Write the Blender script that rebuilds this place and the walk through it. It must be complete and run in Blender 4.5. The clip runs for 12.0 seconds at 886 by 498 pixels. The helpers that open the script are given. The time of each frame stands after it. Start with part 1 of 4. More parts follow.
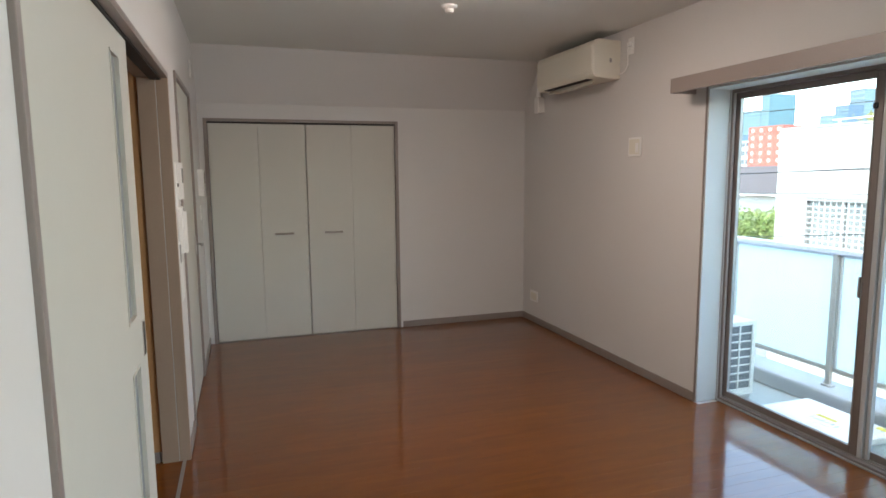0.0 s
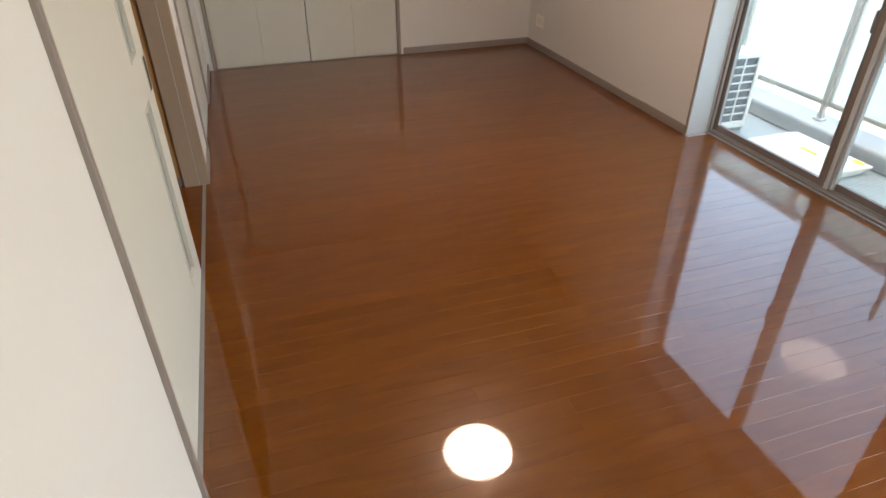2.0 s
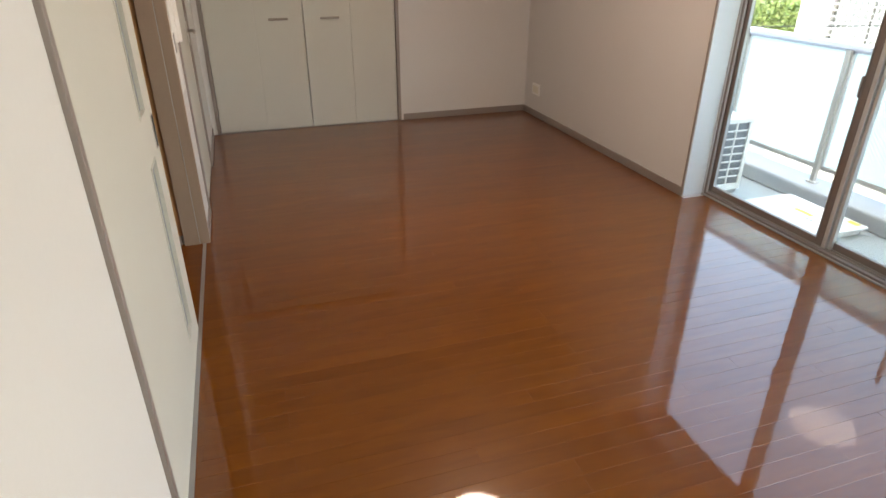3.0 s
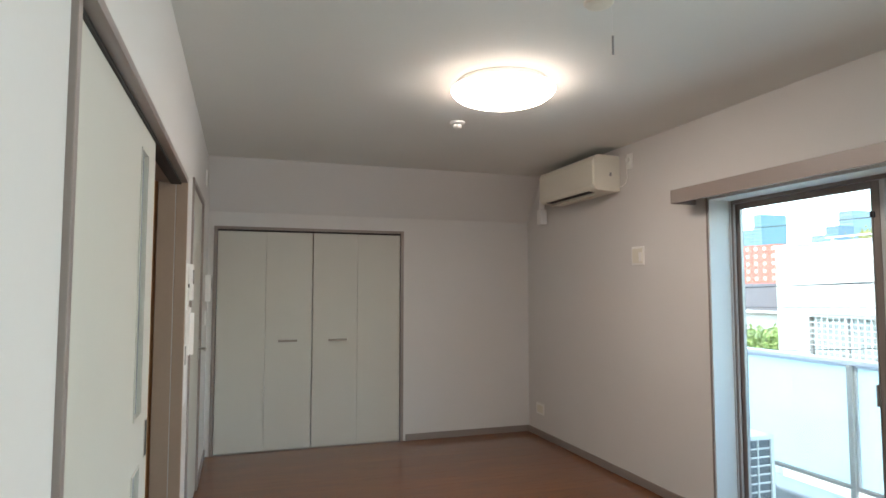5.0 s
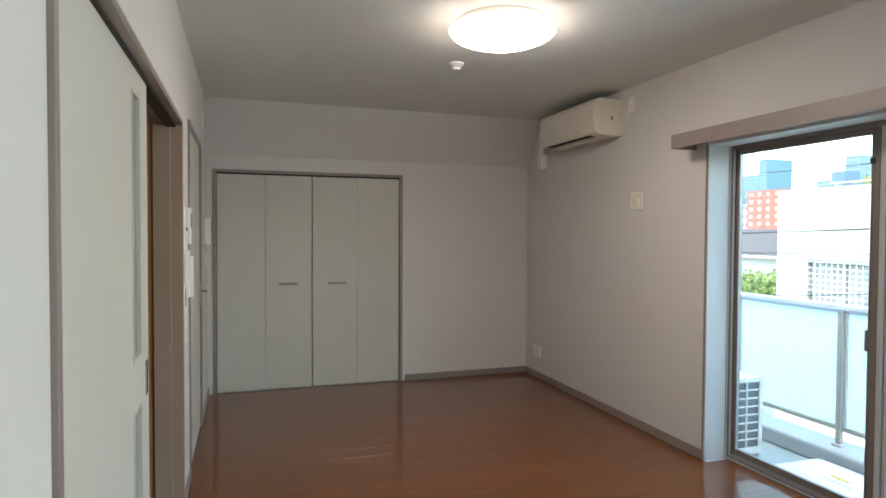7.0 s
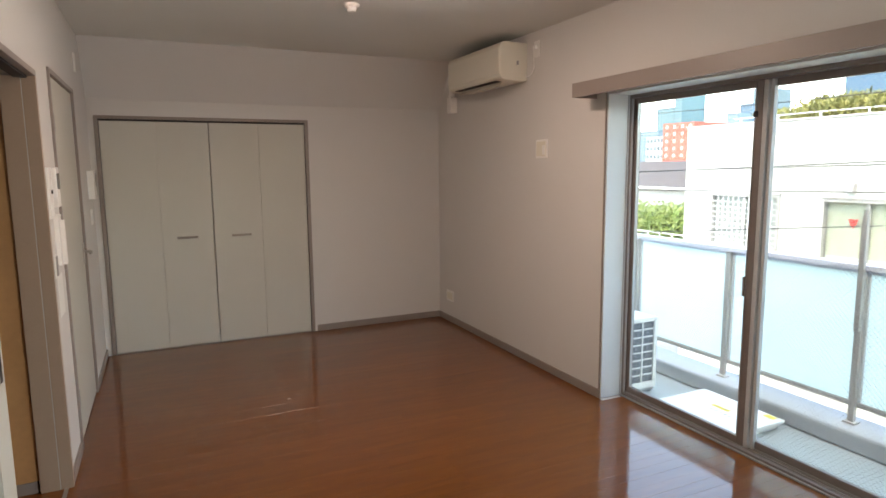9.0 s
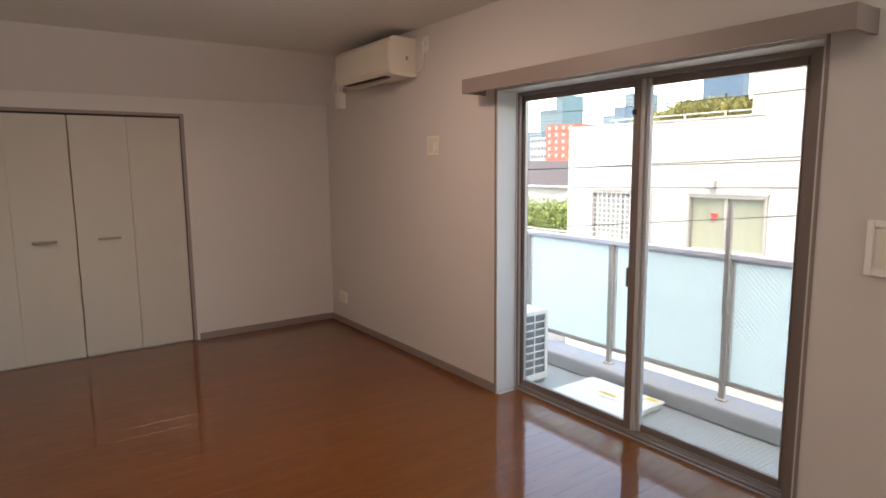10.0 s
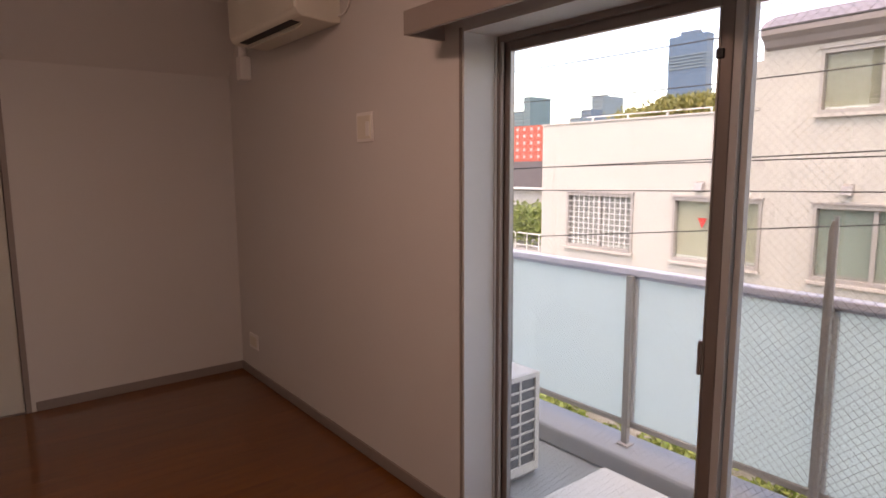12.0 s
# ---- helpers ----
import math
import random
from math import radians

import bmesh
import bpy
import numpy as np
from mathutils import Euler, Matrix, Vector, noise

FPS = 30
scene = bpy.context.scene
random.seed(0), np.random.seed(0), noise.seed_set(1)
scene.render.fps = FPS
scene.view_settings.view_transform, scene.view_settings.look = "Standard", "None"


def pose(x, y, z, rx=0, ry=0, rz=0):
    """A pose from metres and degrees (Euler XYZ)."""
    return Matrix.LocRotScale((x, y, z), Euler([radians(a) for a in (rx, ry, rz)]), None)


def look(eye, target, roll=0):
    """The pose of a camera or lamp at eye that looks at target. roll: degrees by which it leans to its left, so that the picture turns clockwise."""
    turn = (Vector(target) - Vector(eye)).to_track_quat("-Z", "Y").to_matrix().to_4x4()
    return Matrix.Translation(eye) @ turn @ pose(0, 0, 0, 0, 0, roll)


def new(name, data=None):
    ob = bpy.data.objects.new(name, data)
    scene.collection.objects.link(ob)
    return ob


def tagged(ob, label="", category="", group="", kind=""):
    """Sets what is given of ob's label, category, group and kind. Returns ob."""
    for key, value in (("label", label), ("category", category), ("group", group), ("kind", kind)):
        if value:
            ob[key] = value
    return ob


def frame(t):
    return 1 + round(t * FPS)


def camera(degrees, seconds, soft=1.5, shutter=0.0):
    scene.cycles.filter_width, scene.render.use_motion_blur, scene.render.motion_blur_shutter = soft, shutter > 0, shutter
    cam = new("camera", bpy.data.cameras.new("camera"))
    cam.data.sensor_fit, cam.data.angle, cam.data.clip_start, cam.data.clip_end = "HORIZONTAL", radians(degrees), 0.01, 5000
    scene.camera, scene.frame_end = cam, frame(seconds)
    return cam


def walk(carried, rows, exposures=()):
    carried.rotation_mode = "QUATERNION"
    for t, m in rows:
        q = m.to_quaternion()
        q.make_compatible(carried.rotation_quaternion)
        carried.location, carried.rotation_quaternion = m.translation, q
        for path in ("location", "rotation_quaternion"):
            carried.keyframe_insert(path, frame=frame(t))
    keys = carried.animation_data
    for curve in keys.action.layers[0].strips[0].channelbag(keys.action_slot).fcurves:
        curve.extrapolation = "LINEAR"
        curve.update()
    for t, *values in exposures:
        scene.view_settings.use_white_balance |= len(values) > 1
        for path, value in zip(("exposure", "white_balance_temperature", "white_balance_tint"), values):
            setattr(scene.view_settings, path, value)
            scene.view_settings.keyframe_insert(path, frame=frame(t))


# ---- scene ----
cam = camera(72.4, 12.0, soft=1.6)
PATH = [
    (0, (0.338, -0.78, 1.528), (0.961, 1.104, 1.281), -0.5),
    (0.5, (0.336, -0.796, 1.543), (0.942, 1.056, 1.089), -0.3),
    (1, (0.331, -0.833, 1.576), (0.909, 0.946, 0.87), -0.3),
    (1.5, (0.321, -0.854, 1.601), (0.867, 0.826, 0.664), -0.1),
    (2, (0.33, -0.863, 1.612), (0.847, 0.736, 0.528), -0.1),
    (2.5, (0.324, -0.866, 1.601), (0.85, 0.742, 0.534), 0.1),
    (3, (0.313, -0.868, 1.574), (0.871, 0.83, 0.677), 0.1),
    (4.8, (0.282, -0.791, 1.464), (0.912, 1.107, 1.494), 0.0),
    (5, (0.286, -0.775, 1.463), (0.916, 1.119, 1.595), 0.0),
    (5.5, (0.295, -0.748, 1.448), (0.919, 1.125, 1.77), 0.1),
    (6, (0.29, -0.753, 1.434), (0.912, 1.111, 1.802), 0.2),
    (6.5, (0.296, -0.765, 1.451), (0.923, 1.125, 1.642), 0.2),
    (7, (0.311, -0.792, 1.469), (0.936, 1.107, 1.415), 0.3),
    (7.2, (0.306, -0.784, 1.476), (0.931, 1.112, 1.356), 0.2),
    (8.8, (0.503, -0.791, 1.575), (1.236, 1.051, 1.31), -0.5),
    (9, (0.494, -0.776, 1.584), (1.332, 1.02, 1.316), -0.5),
    (9.5, (0.5, -0.762, 1.575), (1.546, 0.921, 1.305), -0.5),
    (10, (0.535, -0.7, 1.564), (1.677, 0.919, 1.291), -0.5),
    (10.5, (0.692, -0.507, 1.527), (1.885, 1.075, 1.258), -0.4),
    (11, (0.969, -0.202, 1.546), (2.183, 1.363, 1.268), -0.3),
    (11.5, (1.259, 0.172, 1.539), (2.483, 1.729, 1.264), -0.3),
    (12, (1.585, 0.525, 1.523), (2.81, 2.083, 1.253), -0.3),
]
walk(cam, [(t, look(eye, target, roll)) for t, eye, target, roll in PATH],
     [(0.0, 1.74, 6900, 3), (1.5, 1.97, 8100, 8), (3.0, 1.97, 8100, 8), (5.0, 1.84, 6700, -1), (7.0, 1.72, 6700, -2),
      (9.0, 1.76, 7800, 8), (10.0, 1.46, 8500, 18), (11.0, 1.08, 9200, 28), (12.0, 0.66, 9500, 33)])

# ---- light ----
world = bpy.data.worlds.new("sky")
scene.world = world
world.use_nodes = True
wn = world.node_tree.nodes
sky = wn.new("ShaderNodeTexSky")
sky.sky_type = "NISHITA"
sky.sun_disc = False
sky.sun_elevation = radians(62)
sky.sun_rotation = radians(248)
sky.dust_density = 1.5
sky.air_density = 1.0
sky.ozone_density = 1.0
world.node_tree.links.new(sky.outputs[0], wn["Background"].inputs[0])
wn["Background"].inputs[1].default_value = 0.58
sun = new("sun", bpy.data.lights.new("sun", "SUN"))
sun.data.energy, sun.data.angle, sun.data.color = 0.72, radians(40), (1.0, 0.95, 0.88)
sun.matrix_world = look((-5.0, -2.0, 10.2), (0, 0, 0))
# Added fill lamp, never in view, to brighten the west wall.
fill_lamp = new("added_fill_lamp", bpy.data.lights.new("added_fill_lamp", "AREA"))
fill_lamp.data.shape, fill_lamp.data.size, fill_lamp.data.size_y, fill_lamp.data.energy, fill_lamp.data.color = "RECTANGLE", 1.05, 1.9, 16, (0.90, 0.96, 1.0)
fill_lamp.matrix_world = look((3.38, -1.125, 1.04), (0.0, -1.125 + 1.2, 1.04))

# ---- materials ----
def mat(name, color, rough=0.5, metal=0.0, grain=0.0, scale=40.0, bump=0.0, bump_scale=200.0, spec=0.5, coat=0.0, blotch=0.05, rough_var=0.0, piece=0.0):
    """Painted, moulded or coated surface: two scales of tone, fine relief, uneven gloss."""
    m = bpy.data.materials.new(name)
    m.use_nodes = True
    n, l = m.node_tree.nodes, m.node_tree.links
    b = n["Principled BSDF"]
    b.inputs["Roughness"].default_value, b.inputs["Metallic"].default_value = rough, metal
    b.inputs["Specular IOR Level"].default_value, b.inputs["Coat Weight"].default_value = spec, coat
    tc = n.new("ShaderNodeTexCoord")
    big, fine = n.new("ShaderNodeTexNoise"), n.new("ShaderNodeTexNoise")
    big.inputs["Scale"].default_value, big.inputs["Detail"].default_value = 2.3, 3
    fine.inputs["Scale"].default_value, fine.inputs["Detail"].default_value = scale, 4
    l.new(tc.outputs["Object"], big.inputs["Vector"])
    l.new(tc.outputs["Object"], fine.inputs["Vector"])
    add = n.new("ShaderNodeMath")
    add.operation = "MULTIPLY_ADD"
    l.new(big.outputs["Fac"], add.inputs[0])
    add.inputs[1].default_value = 2 * blotch
    add.inputs[2].default_value = 1 - blotch
    add2 = n.new("ShaderNodeMath")
    add2.operation = "MULTIPLY_ADD"
    l.new(fine.outputs["Fac"], add2.inputs[0])
    add2.inputs[1].default_value = 2 * grain
    l.new(add.outputs[0], add2.inputs[2])
    last = add2.outputs[0]
    if piece:
        info = n.new("ShaderNodeObjectInfo")
        add3 = n.new("ShaderNodeMath")
        add3.operation = "MULTIPLY_ADD"
        l.new(info.outputs["Random"], add3.inputs[0])
        add3.inputs[1].default_value = piece
        l.new(last, add3.inputs[2])
        last = add3.outputs[0]
    hsv = n.new("ShaderNodeHueSaturation")
    hsv.inputs["Color"].default_value = (*color, 1)
    l.new(last, hsv.inputs["Value"])
    l.new(hsv.outputs[0], b.inputs["Base Color"])
    if rough_var:
        rv = n.new("ShaderNodeMath")
        rv.operation = "MULTIPLY_ADD"
        l.new(fine.outputs["Fac"], rv.inputs[0])
        rv.inputs[1].default_value, rv.inputs[2].default_value = rough_var, rough - rough_var / 2
        l.new(rv.outputs[0], b.inputs["Roughness"])
    if bump:
        bt, bp = n.new("ShaderNodeTexNoise"), n.new("ShaderNodeBump")
        bt.inputs["Scale"].default_value, bt.inputs["Detail"].default_value = bump_scale, 3
        bp.inputs["Strength"].default_value, bp.inputs["Distance"].default_value = bump, 0.002
        l.new(tc.outputs["Object"], bt.inputs["Vector"])
        l.new(bt.outputs["Fac"], bp.inputs["Height"])
        l.new(bp.outputs[0], b.inputs["Normal"])
    return m


def wood_mat(name, dark, mid, light, rough, coat, along="X"):
    """Coated flooring: stretched grain, tone that differs from board to board, wavy lacquer and faint scuffs."""
    m = bpy.data.materials.new(name)
    m.use_nodes = True
    n, l = m.node_tree.nodes, m.node_tree.links
    b = n["Principled BSDF"]
    tc, info, mp = n.new("ShaderNodeTexCoord"), n.new("ShaderNodeObjectInfo"), n.new("ShaderNodeMapping")
    mp.inputs["Scale"].default_value = (1.1, 6, 6) if along == "X" else (22, 1.6, 22)
    off = n.new("ShaderNodeVectorMath")
    off.operation = "MULTIPLY_ADD"
    l.new(info.outputs["Random"], off.inputs[0])
    off.inputs[1].default_value = (31, 17, 5)
    l.new(tc.outputs["Object"], off.inputs[2])
    l.new(off.outputs[0], mp.inputs["Vector"])
    g = n.new("ShaderNodeTexNoise")
    g.inputs["Scale"].default_value, g.inputs["Detail"].default_value, g.inputs["Distortion"].default_value = 3.0, 6, 0.6
    l.new(mp.outputs[0], g.inputs["Vector"])
    ramp = n.new("ShaderNodeValToRGB")
    ramp.color_ramp.elements[0].position, ramp.color_ramp.elements[1].position = 0.28, 0.75
    ramp.color_ramp.elements[0].color, ramp.color_ramp.elements[1].color = (*dark, 1), (*light, 1)
    ramp.color_ramp.elements.new(0.5).color = (*mid, 1)
    l.new(g.outputs["Fac"], ramp.inputs[0])
    hsv = n.new("ShaderNodeHueSaturation")
    tone = n.new("ShaderNodeMath")
    tone.operation = "MULTIPLY_ADD"
    l.new(info.outputs["Random"], tone.inputs[0])
    tone.inputs[1].default_value, tone.inputs[2].default_value = 0.14, 0.90
    l.new(tone.outputs[0], hsv.inputs["Value"])
    l.new(ramp.outputs[0], hsv.inputs["Color"])
    l.new(hsv.outputs[0], b.inputs["Base Color"])
    b.inputs["Roughness"].default_value = 0.35
    b.inputs["Specular IOR Level"].default_value = 0.1
    b.inputs["Coat Weight"].default_value, b.inputs["Coat IOR"].default_value = coat, 1.53
    sc = n.new("ShaderNodeTexNoise")
    sc.inputs["Scale"].default_value, sc.inputs["Detail"].default_value = 5.0, 6
    geo = n.new("ShaderNodeNewGeometry")
    l.new(geo.outputs["Position"], sc.inputs["Vector"])
    rv = n.new("ShaderNodeMapRange")
    rv.inputs["From Min"].default_value, rv.inputs["From Max"].default_value = 0.35, 0.75
    rv.inputs["To Min"].default_value, rv.inputs["To Max"].default_value = rough * 0.7, rough * 1.7
    l.new(sc.outputs["Fac"], rv.inputs["Value"])
    l.new(rv.outputs[0], b.inputs["Coat Roughness"])
    wave, bp = n.new("ShaderNodeTexNoise"), n.new("ShaderNodeBump")
    wave.inputs["Scale"].default_value, wave.inputs["Detail"].default_value = 9.0, 2
    l.new(geo.outputs["Position"], wave.inputs["Vector"])
    bp.inputs["Strength"].default_value, bp.inputs["Distance"].default_value = 0.06, 0.002
    l.new(wave.outputs["Fac"], bp.inputs["Height"])
    l.new(bp.outputs[0], b.inputs["Normal"])
    l.new(bp.outputs[0], b.inputs["Coat Normal"])
    return m


def glass_mat(name, tint, gloss_rough=0.0):
    m = bpy.data.materials.new(name)
    m.use_nodes = True
    n, l = m.node_tree.nodes, m.node_tree.links
    n.remove(n["Principled BSDF"])
    tr, gl, fr, mx = (n.new("ShaderNodeBsdf" + k) for k in ("Transparent", "Glossy")), None, None, None
    tr, gl = tr
    fr, mx = n.new("ShaderNodeLayerWeight"), n.new("ShaderNodeMixShader")
    pw, sc = n.new("ShaderNodeMath"), n.new("ShaderNodeMath")
    pw.operation, sc.operation = "POWER", "MULTIPLY_ADD"
    tr.inputs[0].default_value = (*tint, 1)
    gl.inputs["Roughness"].default_value = gloss_rough
    fr.inputs["Blend"].default_value = 0.5
    l.new(fr.outputs["Facing"], pw.inputs[0])
    pw.inputs[1].default_value = 5.0
    l.new(pw.outputs[0], sc.inputs[0])
    sc.inputs[1].default_value, sc.inputs[2].default_value = 0.95, 0.04
    l.new(sc.outputs[0], mx.inputs[0])
    l.new(tr.outputs[0], mx.inputs[1])
    l.new(gl.outputs[0], mx.inputs[2])
    l.new(mx.outputs[0], n["Material Output"].inputs[0])
    return m


def frosted_mat(name, tint, through_share):
    m = bpy.data.materials.new(name)
    m.use_nodes = True
    n, l = m.node_tree.nodes, m.node_tree.links
    b = n["Principled BSDF"]
    b.inputs["Base Color"].default_value = (*tint, 1)
    b.inputs["Roughness"].default_value = 0.55
    t, mx, noi, r = n.new("ShaderNodeBsdfTranslucent"), n.new("ShaderNodeMixShader"), n.new("ShaderNodeTexNoise"), n.new("ShaderNodeMapRange")
    t.inputs[0].default_value = (*tint, 1)
    noi.inputs["Scale"].default_value = 4
    r.inputs["To Min"].default_value, r.inputs["To Max"].default_value = through_share - 0.05, through_share + 0.05
    l.new(noi.outputs["Fac"], r.inputs["Value"])
    l.new(r.outputs[0], mx.inputs[0])
    l.new(b.outputs[0], mx.inputs[1])
    l.new(t.outputs[0], mx.inputs[2])
    l.new(mx.outputs[0], n["Material Output"].inputs[0])
    return m


def glow_mat(name, color, strength):
    m = bpy.data.materials.new(name)
    m.use_nodes = True
    b = m.node_tree.nodes["Principled BSDF"]
    b.inputs["Base Color"].default_value = (0.85, 0.85, 0.83, 1)
    b.inputs["Emission Color"].default_value = (*color, 1)
    b.inputs["Emission Strength"].default_value = strength
    return m


M_WALL = mat("wallpaper", (0.66, 0.645, 0.63), 0.75, grain=0.015, scale=60, bump=0.35, bump_scale=420, blotch=0.02)
M_CEIL = mat("ceiling_paper", (0.74, 0.75, 0.72), 0.8, grain=0.015, scale=60, bump=0.3, bump_scale=380, blotch=0.02)
M_TRIM = mat("taupe_trim", (0.26, 0.222, 0.205), 0.4, grain=0.04, scale=90, bump=0.05, blotch=0.05)
M_DOOR = mat("door_laminate", (0.565, 0.555, 0.505), 0.58, spec=0.3, grain=0.02, scale=120, bump=0.08, bump_scale=260, blotch=0.03)
M_DOORIN = mat("jamb_laminate", (0.37, 0.275, 0.21), 0.4, grain=0.05, scale=90, bump=0.05)
M_DARK = mat("dark_gap", (0.03, 0.028, 0.027), 0.7)
M_BRONZE = mat("bronze_aluminium", (0.225, 0.195, 0.182), 0.34, metal=0.3, grain=0.04, scale=70, blotch=0.05)
M_ALU = mat("grey_aluminium", (0.36, 0.36, 0.35), 0.35, metal=0.5, grain=0.03, scale=90)
M_REVEAL = mat("reveal_board", (0.62, 0.62, 0.60), 0.5, grain=0.02, scale=60)
M_PLASTIC = mat("ivory_plastic", (0.76, 0.73, 0.64), 0.35, grain=0.01, scale=80, blotch=0.02)
M_WHITE = mat("white_plastic", (0.85, 0.84, 0.82), 0.4, grain=0.01, scale=80, blotch=0.02)
M_GREYP = mat("grey_plastic", (0.30, 0.29, 0.28), 0.45, grain=0.02)
M_HANDLEM = mat("handle_metal", (0.27, 0.24, 0.21), 0.4, metal=0.6, grain=0.03, scale=150)
M_STEEL = mat("satin_steel", (0.50, 0.47, 0.44), 0.3, metal=0.9, grain=0.03, scale=150)
M_RAIL = mat("rail_aluminium", (0.36, 0.335, 0.31), 0.38, metal=0.35, grain=0.04, scale=60)
M_RAILTOP = mat("rail_cap", (0.55, 0.56, 0.62), 0.35, metal=0.2, grain=0.04, scale=60)
M_CURB = mat("curb_coating", (0.33, 0.34, 0.355), 0.6, grain=0.07, scale=35, bump=0.4, bump_scale=120, blotch=0.1)
M_BALC = mat("balcony_sheet", (0.33, 0.36, 0.36), 0.5, grain=0.06, scale=25, bump=0.3, bump_scale=150, blotch=0.15)
M_UNIT = mat("unit_paint", (0.66, 0.65, 0.60), 0.45, grain=0.02, scale=60, blotch=0.04)
M_UNITD = mat("unit_fins", (0.12, 0.13, 0.14), 0.5, metal=0.3, grain=0.1, scale=300)
M_HATCH = mat("hatch_steel", (0.74, 0.73, 0.69), 0.4, grain=0.03, scale=30, blotch=0.05)
M_YELLOW = mat("yellow_sticker", (0.75, 0.60, 0.06), 0.5, grain=0.02)
M_PAPER = mat("paper", (0.8, 0.8, 0.78), 0.7, grain=0.01)
M_INK = mat("black_ink", (0.03, 0.03, 0.03), 0.6)
M_RED = mat("red_sticker", (0.65, 0.05, 0.04), 0.5)
M_SCREEN = mat("dark_screen", (0.05, 0.05, 0.055), 0.15)
M_ORANGE = mat("oak_veneer", (0.48, 0.26, 0.115), 0.45, grain=0.12, scale=30, blotch=0.1)
M_WOOD = wood_mat("reddish_flooring", (0.130, 0.036, 0.0022), (0.152, 0.043, 0.0027), (0.176, 0.052, 0.0036), 0.036, 1.0)
M_GROOVE = mat("floor_groove", (0.14, 0.05, 0.015), 0.5, grain=0.1)
M_GLASS = glass_mat("window_glass", (0.91, 0.935, 0.925))
M_GLASSW = glass_mat("wired_glass", (0.85, 0.87, 0.85))
M_SLIT = frosted_mat("slit_acrylic", (0.27, 0.29, 0.30), 0.08)
M_FROST = frosted_mat("frosted_panel", (0.82, 0.91, 0.90), 0.75)
M_WIRE = mat("wire", (0.30, 0.28, 0.25), 0.5, metal=0.4)
M_STRIP = mat("weather_strip", (0.50, 0.51, 0.51), 0.4, metal=0.1, grain=0.02)
M_LAMP = glow_mat("lamp_dome", (1.0, 0.79, 0.75), 10.5)
M_LAMPRIM = glow_mat("lamp_rim", (1.0, 0.78, 0.70), 1.0)
M_FACADE = mat("facade_render", (0.50, 0.48, 0.435), 0.85, grain=0.03, scale=14, bump=0.4, bump_scale=60, blotch=0.05)
M_FACADE2 = mat("facade_trim", (0.50, 0.46, 0.42), 0.7, grain=0.04, scale=14)
M_EAVE = mat("eave_grey", (0.27, 0.235, 0.225), 0.8, grain=0.05, scale=14)
# The cream blind at 0.6: upper windows' shade put into the colour.
M_BLIND_SHADE = mat("shaded_blind", (0.30, 0.28, 0.21), 0.7, grain=0.04, scale=20)
M_SASH = mat("sash_grey", (0.40, 0.37, 0.35), 0.4, metal=0.3, grain=0.03)
M_BLIND = mat("cream_blind", (0.50, 0.47, 0.36), 0.7, grain=0.04, scale=20)
M_GREENB = mat("green_grey_blind", (0.30, 0.35, 0.30), 0.5, grain=0.04, scale=20)
M_LATTICE = mat("lattice_white", (0.72, 0.72, 0.70), 0.6)
M_ROOF = mat("slate_roof", (0.24, 0.22, 0.25), 0.8, grain=0.1, scale=12, bump=0.5, bump_scale=20)
M_BROWNROOF = mat("brown_roof", (0.07, 0.055, 0.05), 0.8, grain=0.1, scale=6)
M_GROUND = mat("ground", (0.16, 0.16, 0.15), 0.9, grain=0.15, scale=2, blotch=0.2)
M_CAR = mat("street_grey", (0.20, 0.20, 0.20), 0.9, grain=0.1, scale=3)
M_TOWER = mat("blue_tower", (0.06, 0.11, 0.17), 0.35, grain=0.1, scale=0.6)
M_TOWERG = mat("blue_glazing", (0.055, 0.115, 0.19), 0.3, grain=0.1, scale=0.8)
M_TOWERB = mat("teal_tower", (0.09, 0.17, 0.19), 0.35, grain=0.1, scale=0.6)
M_TOWERC = mat("grey_tower", (0.13, 0.19, 0.22), 0.5, grain=0.1, scale=0.6)
M_REDB = mat("vermilion_cladding", (0.44, 0.09, 0.06), 0.6, grain=0.08, scale=1.0)
M_PALE = mat("pale_concrete", (0.42, 0.40, 0.38), 0.8, grain=0.08, scale=2)
M_WINDARK = mat("far_glazing", (0.10, 0.13, 0.15), 0.2)


def leaf_mat(name, a, b_):
    m = bpy.data.materials.new(name)
    m.use_nodes = True
    n, l = m.node_tree.nodes, m.node_tree.links
    g, r = n.new("ShaderNodeNewGeometry"), n.new("ShaderNodeValToRGB")
    r.color_ramp.elements[0].color, r.color_ramp.elements[1].color = (*a, 1), (*b_, 1)
    l.new(g.outputs["Random Per Island"], r.inputs[0])
    b = n["Principled BSDF"]
    l.new(r.outputs[0], b.inputs["Base Color"])
    b.inputs["Roughness"].default_value = 0.55
    return m


M_LEAF = leaf_mat("bright_leaves", (0.09, 0.15, 0.02), (0.25, 0.29, 0.08))
M_LEAF2 = leaf_mat("olive_leaves", (0.13, 0.14, 0.03), (0.30, 0.27, 0.08))
M_BARK = mat("bark", (0.12, 0.09, 0.06), 0.9, grain=0.15)


# ---- builders ----
def thing(name, label, category, at=(0, 0, 0), group="", kind=""):
    ob = new(name)
    ob.location = at
    return tagged(ob, label, category, group, kind)


def mesh_of(name, bm, material):
    me = bpy.data.meshes.new(name)
    bm.to_mesh(me)
    bm.free()
    me.materials.append(material)
    return me


